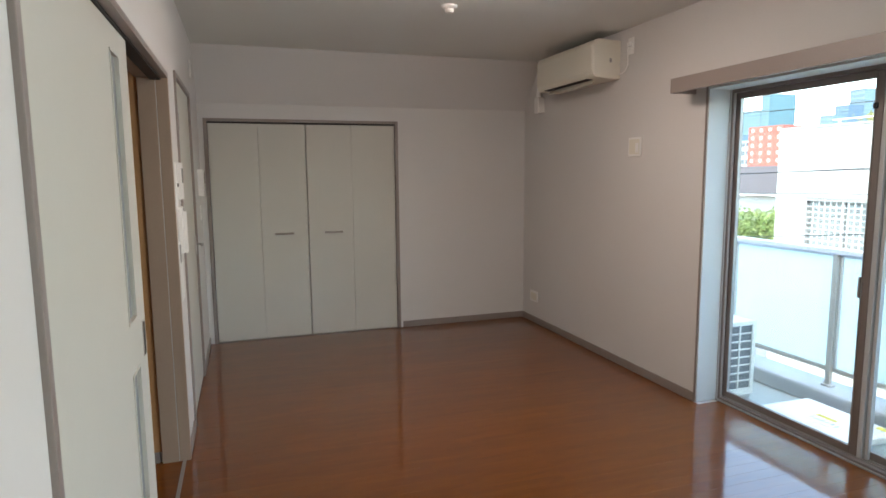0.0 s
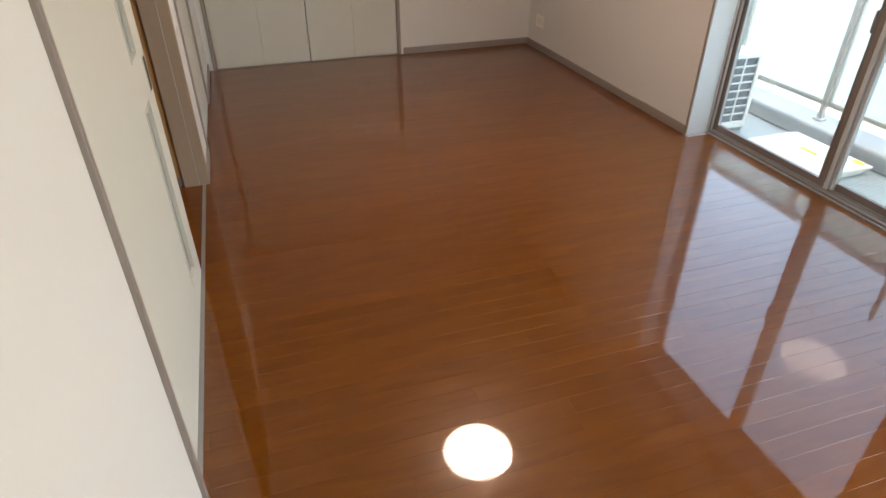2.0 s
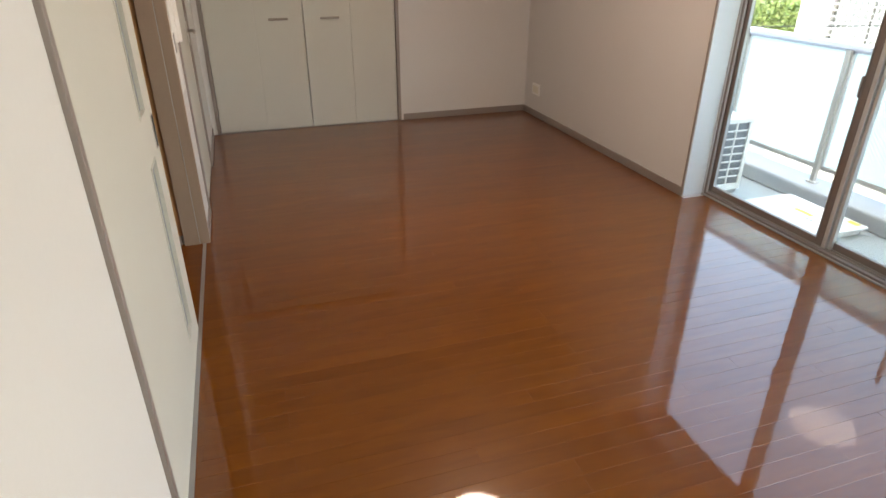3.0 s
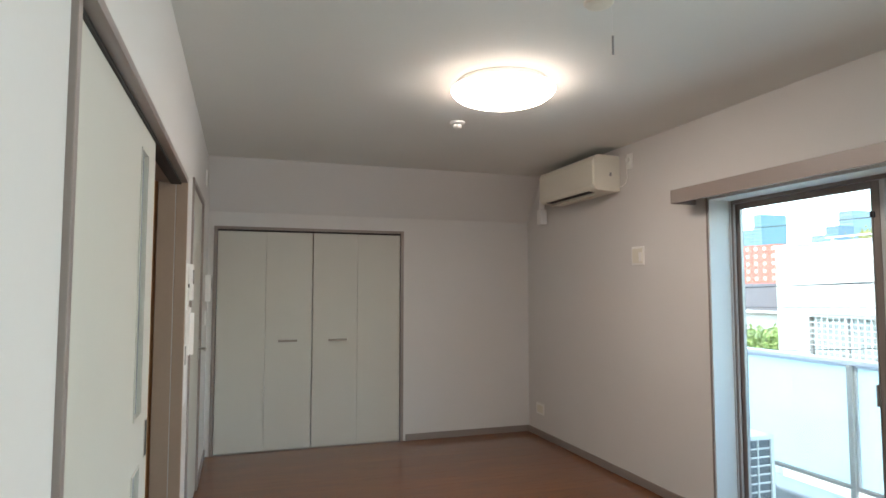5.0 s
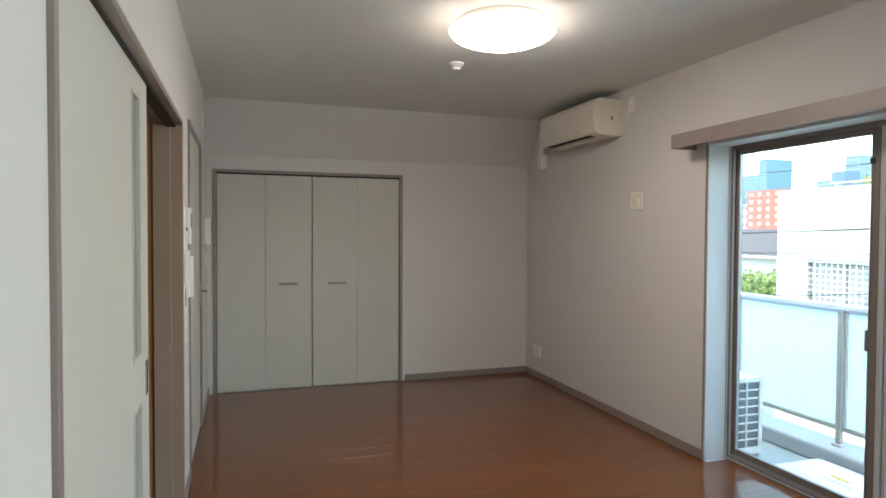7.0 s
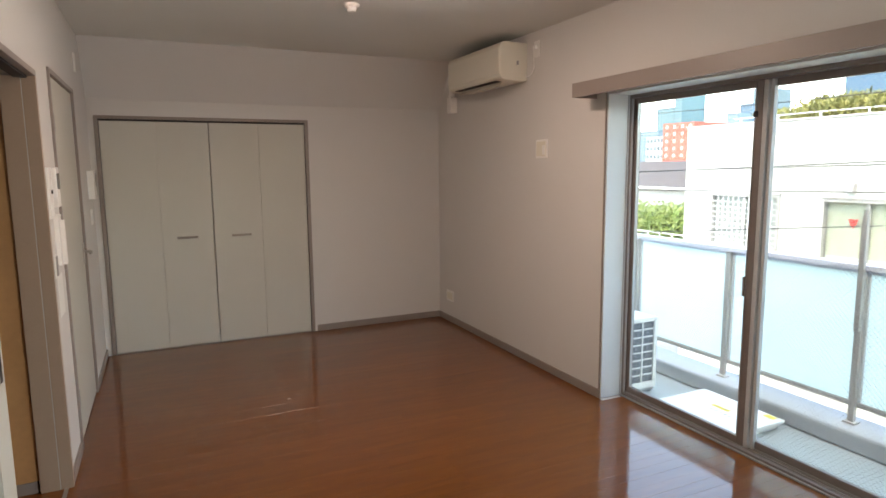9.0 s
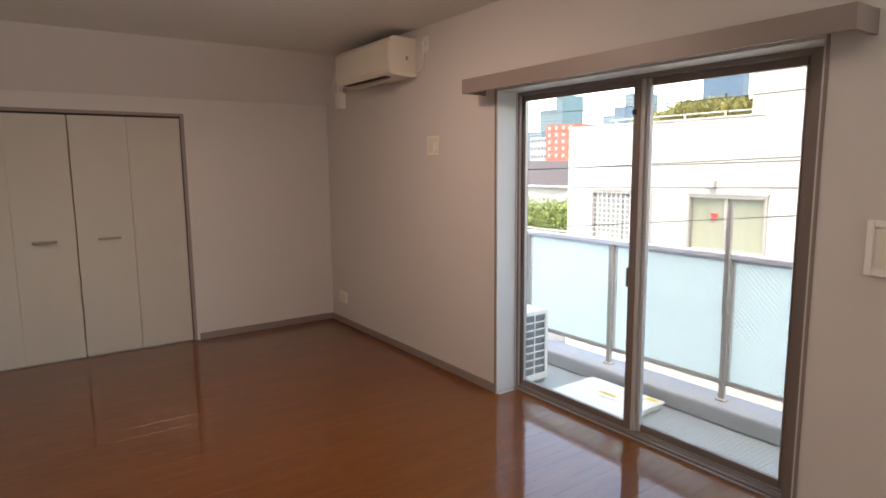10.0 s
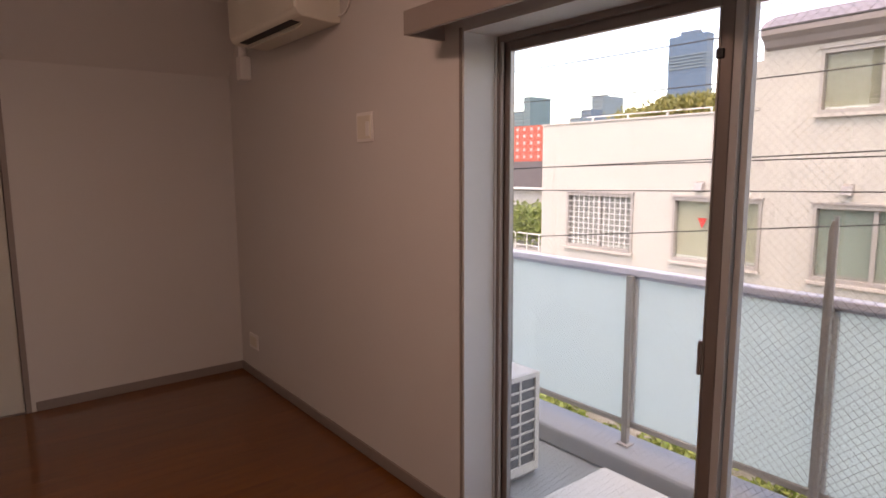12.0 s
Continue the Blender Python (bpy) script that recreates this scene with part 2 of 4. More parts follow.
def part(name, bm, material, parent=None, label="", smooth=False, kind=""):
    me = mesh_of(name, bm, material)
    if smooth:
        me.shade_smooth()
    ob = new(name, me)
    if parent:
        ob.parent = parent
        at, p = Vector(), parent
        while p:
            at, p = at + p.location, p.parent
        me.transform(Matrix.Translation(-at))
    return tagged(ob, label, kind=kind)


def block(bm, x0, x1, y0, y1, z0, z1, bevel=0.0, seg=2):
    """A box in world metres, its edges rounded."""
    size = (abs(x1 - x0), abs(y1 - y0), abs(z1 - z0))
    m = Matrix.Translation(((x0 + x1) / 2, (y0 + y1) / 2, (z0 + z1) / 2)) @ Matrix.Diagonal((*size, 1))
    made = bmesh.ops.create_cube(bm, size=1, matrix=m)["verts"]
    if bevel:
        edges = {e for v in made for e in v.link_edges}
        bmesh.ops.bevel(bm, geom=list(edges), offset=min(bevel, 0.45 * min(size)), segments=seg, affect="EDGES", profile=0.5)
    return bm


def box(*a, bevel=0.0, seg=2):
    return block(bmesh.new(), *a, bevel=bevel, seg=seg)


def boxes(*rows, bevel=0.0):
    bm = bmesh.new()
    for r in rows:
        block(bm, *r, bevel=bevel)
    return bm


def tube(points, radius, sides=8, bm=None):
    """A round bar along a line of points."""
    bm = bm or bmesh.new()
    rings = []
    pts = [Vector(p) for p in points]
    for i, p in enumerate(pts):
        way = (pts[min(i + 1, len(pts) - 1)] - pts[max(i - 1, 0)]).normalized()
        side = way.orthogonal().normalized() if i == 0 else (side - way * side.dot(way)).normalized()
        up = way.cross(side)
        rings.append([bm.verts.new(p + radius * (math.cos(a) * side + math.sin(a) * up)) for a in (2 * math.pi * k / sides for k in range(sides))])
    for a, b in zip(rings, rings[1:]):
        for k in range(sides):
            bm.faces.new((a[k], a[(k + 1) % sides], b[(k + 1) % sides], b[k]))
    bm.faces.new(rings[0][::-1])
    bm.faces.new(rings[-1])
    return bm


def lathe(profile, at, sides=48, bm=None):
    """A turned body: (radius, z) pairs round a vertical axis."""
    bm = bm or bmesh.new()
    rings = []
    for r, z in profile:
        if r < 1e-5:
            rings.append([bm.verts.new((at[0], at[1], at[2] + z))])
        else:
            rings.append([bm.verts.new((at[0] + r * math.cos(a), at[1] + r * math.sin(a), at[2] + z)) for a in (2 * math.pi * k / sides for k in range(sides))])
    for a, b in zip(rings, rings[1:]):
        for k in range(sides):
            q = [a[k % len(a)], a[(k + 1) % len(a)], b[(k + 1) % len(b)], b[k % len(b)]]
            q = list(dict.fromkeys(q))
            if len(q) > 2:
                bm.faces.new(q)
    bmesh.ops.recalc_face_normals(bm, faces=bm.faces)
    return bm


def prism(outline, axis, lo, hi, bevel=0.0):
    """An outline in the two other axes, drawn out along one axis."""
    bm = bmesh.new()
    def at(u, v, w):
        return {"x": (w, u, v), "y": (u, w, v), "z": (u, v, w)}[axis]
    a = [bm.verts.new(at(u, v, lo)) for u, v in outline]
    b = [bm.verts.new(at(u, v, hi)) for u, v in outline]
    bm.faces.new(a)
    bm.faces.new(b)
    for i in range(len(a)):
        j = (i + 1) % len(a)
        bm.faces.new((a[i], a[j], b[j], b[i]))
    bmesh.ops.recalc_face_normals(bm, faces=bm.faces)
    if bevel:
        bmesh.ops.bevel(bm, geom=list(bm.edges), offset=bevel, segments=2, affect="EDGES", profile=0.5)
    return bm


def structure(name, bm, material, label="", smooth=False):
    return tagged(part(name, bm, material, label=label, smooth=smooth), kind="structure")


# ---- the room's shell ----
XE, YN, YS, ZC, WT = 3.15, 5.0, -1.9, 2.595, 0.25
BEAM_Z, BEAM_Y = 2.16, 4.66
WIN_Y0, WIN_Y1, WIN_Z = 0.415, 2.395, 2.055
# Added opening behind the walk's start, there only to let light in.
ADDED_WIN_Y0, ADDED_WIN_Y1 = -1.70, -0.55
CL_X0, CL_X1, CL_Z = 0.05, 1.792, 2.03
SL_Y0, SL_Y1, SL_Z = 0.38, 2.64, 2.045
HD_Y0, HD_Y1, HD_Z = 3.06, 4.09, 2.125

floor = structure("floor", box(-1.6, XE + 0.0, YS, YN, -0.08, -0.006), M_GROOVE, "reddish brown glossy flooring")
ceiling = structure("ceiling", box(-1.6, XE + WT + 0.02, YS - 0.15, YN + 0.25, ZC, ZC + 0.12), M_CEIL, "white papered ceiling")
wall_north = structure("wall_north", boxes((-0.12, CL_X0, YN, YN + 0.12, -0.08, ZC), (CL_X1, XE + WT + 0.02, YN, YN + 0.12, -0.08, ZC), (CL_X0, CL_X1, YN, YN + 0.12, CL_Z, ZC),
                                           (CL_X0, CL_X1, YN + 0.10, YN + 0.12, -0.08, CL_Z)), M_WALL, "off-white papered wall around a built-in closet")
slope = part("sloped_soffit", prism([(BEAM_Y, ZC + 0.01), (YN - 0.001, ZC + 0.01), (YN - 0.001, BEAM_Z)], "x", 0.001, XE - 0.001), M_WALL, wall_north, "sloping papered soffit above the wall")
wall_east = structure("wall_east", boxes((XE, XE + WT, WIN_Y1, YN, -0.08, ZC), (XE, XE + WT, ADDED_WIN_Y1, WIN_Y0, -0.08, ZC), (XE, XE + WT, YS, ADDED_WIN_Y0, -0.08, ZC),
                                         (XE, XE + WT, ADDED_WIN_Y0, ADDED_WIN_Y1, -0.08, 0.02), (XE, XE + WT, ADDED_WIN_Y0, ADDED_WIN_Y1, 2.055, ZC), (XE, XE + WT, WIN_Y0, WIN_Y1, WIN_Z, ZC),
                                         (XE, XE + WT, WIN_Y0, WIN_Y1, -0.3, -0.007)), M_WALL, "off-white papered wall with the balcony window")
wall_west = structure("wall_west", boxes((-0.14, 0, YS, SL_Y0, 0, ZC), (-0.14, 0, SL_Y1, HD_Y0, 0, ZC), (-0.14, 0, HD_Y1, YN, 0, ZC), (-0.14, 0, SL_Y0, SL_Y1, SL_Z, ZC),
                                         (-0.14, 0, HD_Y0, HD_Y1, HD_Z, ZC), (-0.14, -0.12, HD_Y0, HD_Y1, 0, HD_Z)), M_WALL, "off-white papered wall with two doorways")
wall_south = structure("wall_south", box(-1.6, XE + WT + 0.02, YS - 0.12, YS, -0.08, ZC), M_WALL, "off-white papered wall")
hall_wall = structure("wall_hall", boxes((-1.6, -1.5, YS, YN, 0, ZC), (-1.5, -0.14, YN - 1.0, YN - 0.9, 0, ZC)), M_WALL, "papered wall of the next room")


def skirting(rows, label):
    for r in rows:
        structure("baseboard", box(*r, bevel=0.003), M_TRIM, label)


skirting([(CL_X1 + 0.03, XE - 0.012, YN - 0.012, YN, 0, 0.062)], "taupe baseboard")
skirting([(XE - 0.012, XE, WIN_Y1, YN - 0.001, 0, 0.062), (XE - 0.012, XE, YS, WIN_Y0, 0, 0.062)], "taupe baseboard")
skirting([(0, 0.012, HD_Y1 + 0.03, YN - 0.001, 0, 0.062), (0, 0.012, SL_Y1 + 0.03, HD_Y0 - 0.03, 0, 0.062), (0, 0.012, YS, SL_Y0 - 0.03, 0, 0.062)], "taupe baseboard")


# ---- closet ----
closet = thing("closet", "white built-in folding-door closet in a taupe frame, closed", "closet", ((CL_X0 + CL_X1) / 2, YN, 0))
f = 0.026
part("frame", boxes((CL_X0 - 0.005, CL_X0 + f, YN - 0.014, YN + 0.09, 0, CL_Z), (CL_X1 - f, CL_X1 + 0.005, YN - 0.014, YN + 0.09, 0, CL_Z),
                    (CL_X0 + f, CL_X1 - f, YN - 0.014, YN + 0.09, CL_Z - f, CL_Z), bevel=0.002), M_TRIM, closet, "taupe frame")
part("track", box(CL_X0 + f, CL_X1 - f, YN + 0.01, YN + 0.08, CL_Z - f - 0.014, CL_Z - f), M_DARK, closet)
part("threshold", box(CL_X0 + f, CL_X1 - f, YN - 0.004, YN + 0.08, -0.005, 0.004), M_TRIM, closet)
inner0, inner1 = CL_X0 + f, CL_X1 - f
wid = (inner1 - inner0) / 4
for i in range(4):
    g0, g1 = (0.004 if i in (0, 2) else 0.0008), (0.004 if i in (1, 3) else 0.0008)
    leaf = part("door_panel", box(inner0 + i * wid + g0, inner0 + (i + 1) * wid - g1, YN + 0.006, YN + 0.030, 0.008, CL_Z - f - 0.016, bevel=0.0025), M_DOOR, closet)
    if i in (1, 2):
        hx = 0.70 if i == 1 else 1.155
        bm = tube([(hx - 0.075, YN + 0.006, 0.99), (hx - 0.075, YN - 0.028, 0.99), (hx + 0.075, YN - 0.028, 0.99), (hx + 0.075, YN + 0.006, 0.99)], 0.007, 8)
        block(bm, hx - 0.085, hx + 0.085, YN - 0.036, YN - 0.026, 0.98, 1.0, bevel=0.003)
        part("handle", bm, M_HANDLEM, leaf, "satin metal bar handle")

# ---- sliding door ----
sliding = thing("sliding_door", "off-white sliding door with narrow slit panes in a taupe frame, half open", "door", (0, SL_Y0, 0))
fw = 0.028
part("frame", boxes((-0.14, 0.012, SL_Y0 - 0.0, SL_Y0 + fw, 0, SL_Z), (-0.14, 0.012, SL_Y0 + fw, SL_Y1, SL_Z - fw, SL_Z), bevel=0.002), M_TRIM, sliding, "taupe frame")
part("jamb", boxes((-0.044, 0.012, SL_Y1 - 0.028, SL_Y1, 0, SL_Z - fw - 0.001), (-0.130, -0.047, SL_Y1 - 0.030, SL_Y1, 0, SL_Z - fw - 0.001), bevel=0.002), M_DOORIN, sliding, "brown-taupe jamb")
part("jamb_seal", box(-0.0466, -0.0444, SL_Y1 - 0.0285, SL_Y1 - 0.020, 0.001, SL_Z - fw - 0.001), M_STRIP, sliding, "thin pale seal in the jamb")
part("track", box(-0.07, -0.02, SL_Y0 + fw, SL_Y1 - fw, SL_Z - fw - 0.012, SL_Z - fw - 0.0005), M_DARK, sliding)
part("floor_track", boxes((-0.030, -0.012, SL_Y0 + fw, SL_Y1 - fw, -0.006, 0.003)), M_ALU, sliding, "thin metal floor track")
LX0, LX1, LY0, LY1, LZ = -0.062, -0.028, SL_Y0 + fw, 1.68, SL_Z - fw - 0.012
slit_y0, slit_y1 = 1.365, 1.495
zs = [(1.05, 1.915), (0.15, 0.87)]
bm = boxes((LX0, LX1, LY0, slit_y0, 0.008, LZ), (LX0, LX1, slit_y1, LY1, 0.008, LZ), (LX0, LX1, slit_y0, slit_y1, 0.008, zs[1][0]),
           (LX0, LX1, slit_y0, slit_y1, zs[1][1], zs[0][0]), (LX0, LX1, slit_y0, slit_y1, zs[0][1], LZ))
leaf = part("leaf", bm, M_DOOR, sliding, "off-white laminate leaf")
for z0, z1 in zs:
    part("pane", box(LX1 - 0.016, LX1 - 0.010, slit_y0 + 0.002, slit_y1 - 0.001, z0 + 0.001, z1 - 0.001), M_SLIT, leaf, "frosted slit pane")
    part("bevel_strip", prism([(LX1 - 0.0095, slit_y0 + 0.001), (LX1 - 0.001, slit_y0 + 0.001), (LX1 - 0.0095, slit_y0 + 0.055)], "z", z0 + 0.001, z1 - 0.001), M_DOOR, leaf)
    b = 0.007
    part("pane_bead", boxes((LX1 + 0.0005, LX1 + 0.004, slit_y0 - b, slit_y0, z0 - b, z1 + b), (LX1 + 0.0005, LX1 + 0.004, slit_y1, slit_y1 + b, z0 - b, z1 + b),
                            (LX1 + 0.0005, LX1 + 0.004, slit_y0, slit_y1, z0 - b, z0), (LX1 + 0.0005, LX1 + 0.004, slit_y0, slit_y1, z1, z1 + b)), M_DOOR, leaf)
bm = boxes((LX1, LX1 + 0.003, 1.606, 1.644, 0.875, 1.005), bevel=0.001)
pull = part("pull", bm, M_STEEL, leaf, "recessed metal pull")
# Flat dark plate on the pull; the recess's shade put into its colour.
part("pull_dark_plate", box(LX1 + 0.003, LX1 + 0.0045, 1.610, 1.640, 0.880, 1.0), M_DARK, leaf)

# ---- the next room, through the gap ----
structure("door_2", boxes((-0.24, -0.1305, SL_Y1 - 0.012, SL_Y1 + 0.05, 0.06, 2.2), bevel=0.003), M_ORANGE, "orange wooden post of the next room")
structure("trim", boxes((-0.25, -0.141, SL_Y1 - 0.016, SL_Y1 + 0.054, 0.0, 0.06), bevel=0.003), M_TRIM, "taupe baseboard of the next room")
structure("wall_closing", boxes((-1.5, -0.14, SL_Y1 + 0.08, SL_Y1 + 0.15, 0, ZC)), M_ORANGE, "warm wooden wall of the next room")

# ---- hinged door ----
hinged = thing("hinged_door", "off-white flush door with a lever handle in a taupe frame, closed", "door", (0, HD_Y0, 0))
part("frame", boxes((-0.11, 0.012, HD_Y0, HD_Y0 + fw, 0, HD_Z), (-0.11, 0.012, HD_Y1 - fw, HD_Y1, 0, HD_Z), (-0.11, 0.012, HD_Y0 + fw, HD_Y1 - fw, HD_Z - fw, HD_Z), bevel=0.002), M_TRIM, hinged, "taupe frame")
hleaf = part("leaf", box(-0.040, -0.004, HD_Y0 + fw + 0.004, HD_Y1 - fw - 0.004, 0.01, HD_Z - fw - 0.004, bevel=0.002), M_DOOR, hinged)
for z in (0.30, 1.84):
    part("hinge", boxes((-0.004, 0.014, HD_Y0 + fw - 0.012, HD_Y0 + fw + 0.012, z - 0.05, z + 0.05), bevel=0.003), M_GREYP, hinged, "dark metal hinge")
hy = HD_Y1 - fw - 0.065
bm = boxes((-0.004, 0.004, hy - 0.02, hy + 0.02, 0.95, 1.09), bevel=0.002)
part("handle_plate", bm, M_STEEL, hleaf)
part("lever", tube([(0.003, hy, 1.03), (0.045, hy, 1.03), (0.05, hy - 0.01, 1.03), (0.05, hy - 0.11, 1.03)], 0.009, 10), M_STEEL, hleaf, "satin metal lever", smooth=True)


# ---- window ----
GX = XE + 0.225
win = thing("balcony_window", "bronze aluminium two-leaf sliding window to the balcony, closed", "window", (XE + 0.1, (WIN_Y0 + WIN_Y1) / 2, 0))
tagged(win, kind="structure")
win.name = "window_1"
part("reveal", boxes((XE + 0.001, XE + 0.171, WIN_Y1 - 0.016, WIN_Y1, 0, WIN_Z), (XE + 0.001, XE + 0.171, WIN_Y0, WIN_Y0 + 0.016, 0, WIN_Z),
                     (XE + 0.001, XE + 0.171, WIN_Y0 + 0.016, WIN_Y1 - 0.016, WIN_Z - 0.016, WIN_Z + 0.002)), M_REVEAL, win, "pale grey reveal boards")
part("corner_bead", boxes((XE - 0.006, XE + 0.004, WIN_Y1 - 0.006, WIN_Y1 + 0.006, 0, WIN_Z), (XE - 0.006, XE + 0.004, WIN_Y0 - 0.006, WIN_Y0 + 0.006, 0, WIN_Z), bevel=0.001), M_TRIM, win)
FX0, FX1 = XE + 0.152, XE + 0.262
part("window_frame", boxes((FX0 + 0.02, FX1, WIN_Y1 - 0.034, WIN_Y1 - 0.016, 0.0, WIN_Z + 0.004), (FX0 + 0.02, FX1, WIN_Y0 + 0.016, WIN_Y0 + 0.133, 0.0, WIN_Z + 0.004),
                           (FX0 + 0.02, FX1, WIN_Y0 + 0.133, WIN_Y1 - 0.034, WIN_Z - 0.038, WIN_Z + 0.004), (FX0 + 0.02, FX1, WIN_Y0 + 0.133, WIN_Y1 - 0.034, -0.005, 0.020), bevel=0.003), M_BRONZE, win, "bronze outer frame")
part("track_rib", boxes((GX - 0.030, GX - 0.027, WIN_Y0 + 0.134, WIN_Y1 - 0.035, 0.0201, 0.030), (GX + 0.004, GX + 0.007, WIN_Y0 + 0.134, WIN_Y1 - 0.035, 0.0201, 0.030)), M_ALU, win, "thin aluminium track ribs")
part("jamb_strip", boxes((FX0 + 0.010, FX0 + 0.0195, WIN_Y1 - 0.024, WIN_Y1 - 0.0165, 0.009, WIN_Z - 0.001), (GX - 0.046, GX - 0.034, WIN_Y1 - 0.042, WIN_Y1 - 0.0345, 0.021, WIN_Z - 0.039)), M_STRIP, win, "pale aluminium jamb strip")
part("window_sill", boxes((FX0 + 0.006, FX0 + 0.0195, WIN_Y0 + 0.016, WIN_Y1 - 0.016, -0.005, 0.008), bevel=0.002), M_ALU, win, "thin pale sill strip")
YM = 1.44


def sash(x, y0, y1, name, label, inside):
    z0, z1, s, d = 0.022, WIN_Z - 0.037, 0.038, 0.026
    ob = part(name, boxes((x - d / 2, x + d / 2, y0, y0 + s, z0, z1), (x - d / 2, x + d / 2, y1 - s, y1, z0, z1),
                          (x - d / 2, x + d / 2, y0 + s, y1 - s, z1 - s, z1), (x - d / 2, x + d / 2, y0 + s, y1 - s, z0, z0 + 0.047), bevel=0.003), M_BRONZE, win, label)
    pane = part("pane", box(x - 0.003, x + 0.003, y0 + s - 0.002, y1 - s + 0.002, z0 + 0.045, z1 - s + 0.002), M_GLASS if inside else M_GLASSW, ob, "clear glass pane" if inside else "wired glass pane")
    pane.visible_shadow = False
    part("gasket", boxes((x - d / 2 - 0.002, x + 0.004, y0 + s, y0 + s + 0.006, z0 + 0.047, z1 - s), (x - d / 2 - 0.002, x + 0.004, y1 - s - 0.006, y1 - s, z0 + 0.047, z1 - s)), M_ALU, ob)
    return ob


s1 = sash(GX - 0.012, YM - 0.020, WIN_Y1 - 0.030, "sash", "inner sash", True)
s2 = sash(GX + 0.022, WIN_Y0 + 0.135, YM + 0.004, "sash", "outer sash with wired glass", False)
part("stile_strip", boxes((GX - 0.024, GX + 0.012, YM - 0.046, YM - 0.021, 0.025, WIN_Z - 0.039), (GX - 0.008, GX + 0.02, YM - 0.070, YM - 0.050, 0.025, WIN_Z - 0.039), bevel=0.002), M_STRIP, win, "grey aluminium weather strips")
part("finger_pull", boxes((GX - 0.034, GX - 0.012, YM + 0.023, YM + 0.036, 0.87, 0.98), bevel=0.003), M_BRONZE, s1, "bronze finger pull")
part("stopper", boxes((GX - 0.034, GX - 0.022, YM + 0.004, YM + 0.028, 1.83, 1.86), bevel=0.004), M_SCREEN, s1, "small black stopper")


def wire_mesh(sash_part, x, y0, y1, z0, z1, radius):
    """Two sets of slanting wires cast into a pane."""
    bm = bmesh.new()
    for slope in (1.0, -1.0):
        c = z0 - (y1 - y0) * 1.25
        while c < z1 + (y1 - y0) * 1.25:
            zb = c + slope * (y1 - y0)
            cut = sorted(((z0 - c) / (zb - c), (z1 - c) / (zb - c)))
            lo_t, hi_t = max(0.0, cut[0]), min(1.0, cut[1])
            if hi_t - lo_t > 0.01:
                tube([(x, y0 + (y1 - y0) * k, c + (zb - c) * k) for k in (lo_t, hi_t)], radius, 4, bm)
            c += 0.027
    part("wire_mesh", bm, M_WIRE, sash_part, "fine diamond wire mesh in the glass", kind="stuff")


wire_mesh(s2, GX + 0.0255, WIN_Y0 + 0.174, YM - 0.034, 0.069, WIN_Z - 0.075, 0.0006)
wire_mesh(s1, GX - 0.0085, YM + 0.018, WIN_Y1 - 0.068, 0.069, WIN_Z - 0.075, 0.0003)

# ---- added window, unseen behind the walk's start, to light the west wall ----
win_added = structure("window_added", boxes((FX0 + 0.02, FX1, ADDED_WIN_Y0, ADDED_WIN_Y0 + 0.05, 0.02, 2.055), (FX0 + 0.02, FX1, ADDED_WIN_Y1 - 0.05, ADDED_WIN_Y1, 0.02, 2.055),
                                   (FX0 + 0.02, FX1, ADDED_WIN_Y0 + 0.05, ADDED_WIN_Y1 - 0.05, 2.005, 2.055), (FX0 + 0.02, FX1, ADDED_WIN_Y0 + 0.05, ADDED_WIN_Y1 - 0.05, 0.02, 0.07)), M_BRONZE, "added bronze aluminium window frame, out of view")

# ---- valance ----
val = thing("curtain_box", "long taupe curtain box above the balcony window", "curtain box", (XE, 1.37, 2.0))
part("front_board", box(XE - 0.19, XE - 0.172, 0.25, 2.512, 2.022, 2.112, bevel=0.002), M_TRIM, val)
part("top_board", box(XE - 0.172, XE - 0.001, 0.25, 2.512, 2.094, 2.112, bevel=0.001), M_TRIM, val)
for y in (0.25, 2.494):
    part("end_board", box(XE - 0.172, XE - 0.001, y, y + 0.018, 2.022, 2.094, bevel=0.001), M_TRIM, val)
part("curtain_rail", boxes((XE - 0.10, XE - 0.075, 0.27, 2.49, 2.072, 2.093)), M_ALU, val, "grey curtain rail")

# ---- ceiling things ----
lamp = thing("ceiling_lamp", "round white ceiling lamp with a glowing domed shade, switched on", "lamp", (1.63, 2.22, ZC))
part("base", lathe([(0, 0), (0.25, 0), (0.257, -0.006), (0.257, -0.034), (0.25, -0.0375), (0, -0.0375)], (1.63, 2.22, ZC - 0.001)), M_WHITE, lamp)
prof = [(0.0, -0.122), (0.07, -0.120), (0.14, -0.113), (0.20, -0.100), (0.247, -0.083), (0.272, -0.066), (0.284, -0.050), (0.285, -0.044)]
part("shade", lathe(prof, (1.63, 2.22, ZC), 64), M_LAMP, lamp, "glowing white domed shade", smooth=True)
part("rim", lathe([(0.2845, -0.0435), (0.284, -0.041), (0.278, -0.0385), (0.205, -0.0385)], (1.63, 2.22, ZC), 64), M_LAMPRIM, lamp, "white plastic rim")

sensor = thing("smoke_detector", "small round white smoke detector on the ceiling", "smoke detector", (1.655, 3.03, ZC))
part("base", lathe([(0, 0), (0.05, 0), (0.05, -0.012), (0.036, -0.022), (0, -0.022)], (1.655, 3.03, ZC - 0.0005), 32), M_WHITE, sensor, smooth=False)
part("head", lathe([(0.03, -0.0225), (0.03, -0.036), (0.024, -0.046), (0, -0.048)], (1.655, 3.03, ZC), 24), M_WHITE, sensor)

rose = thing("ceiling_rose", "round off-white ceiling cap with a hanging pull", "ceiling cap", (1.60, 1.23, ZC))
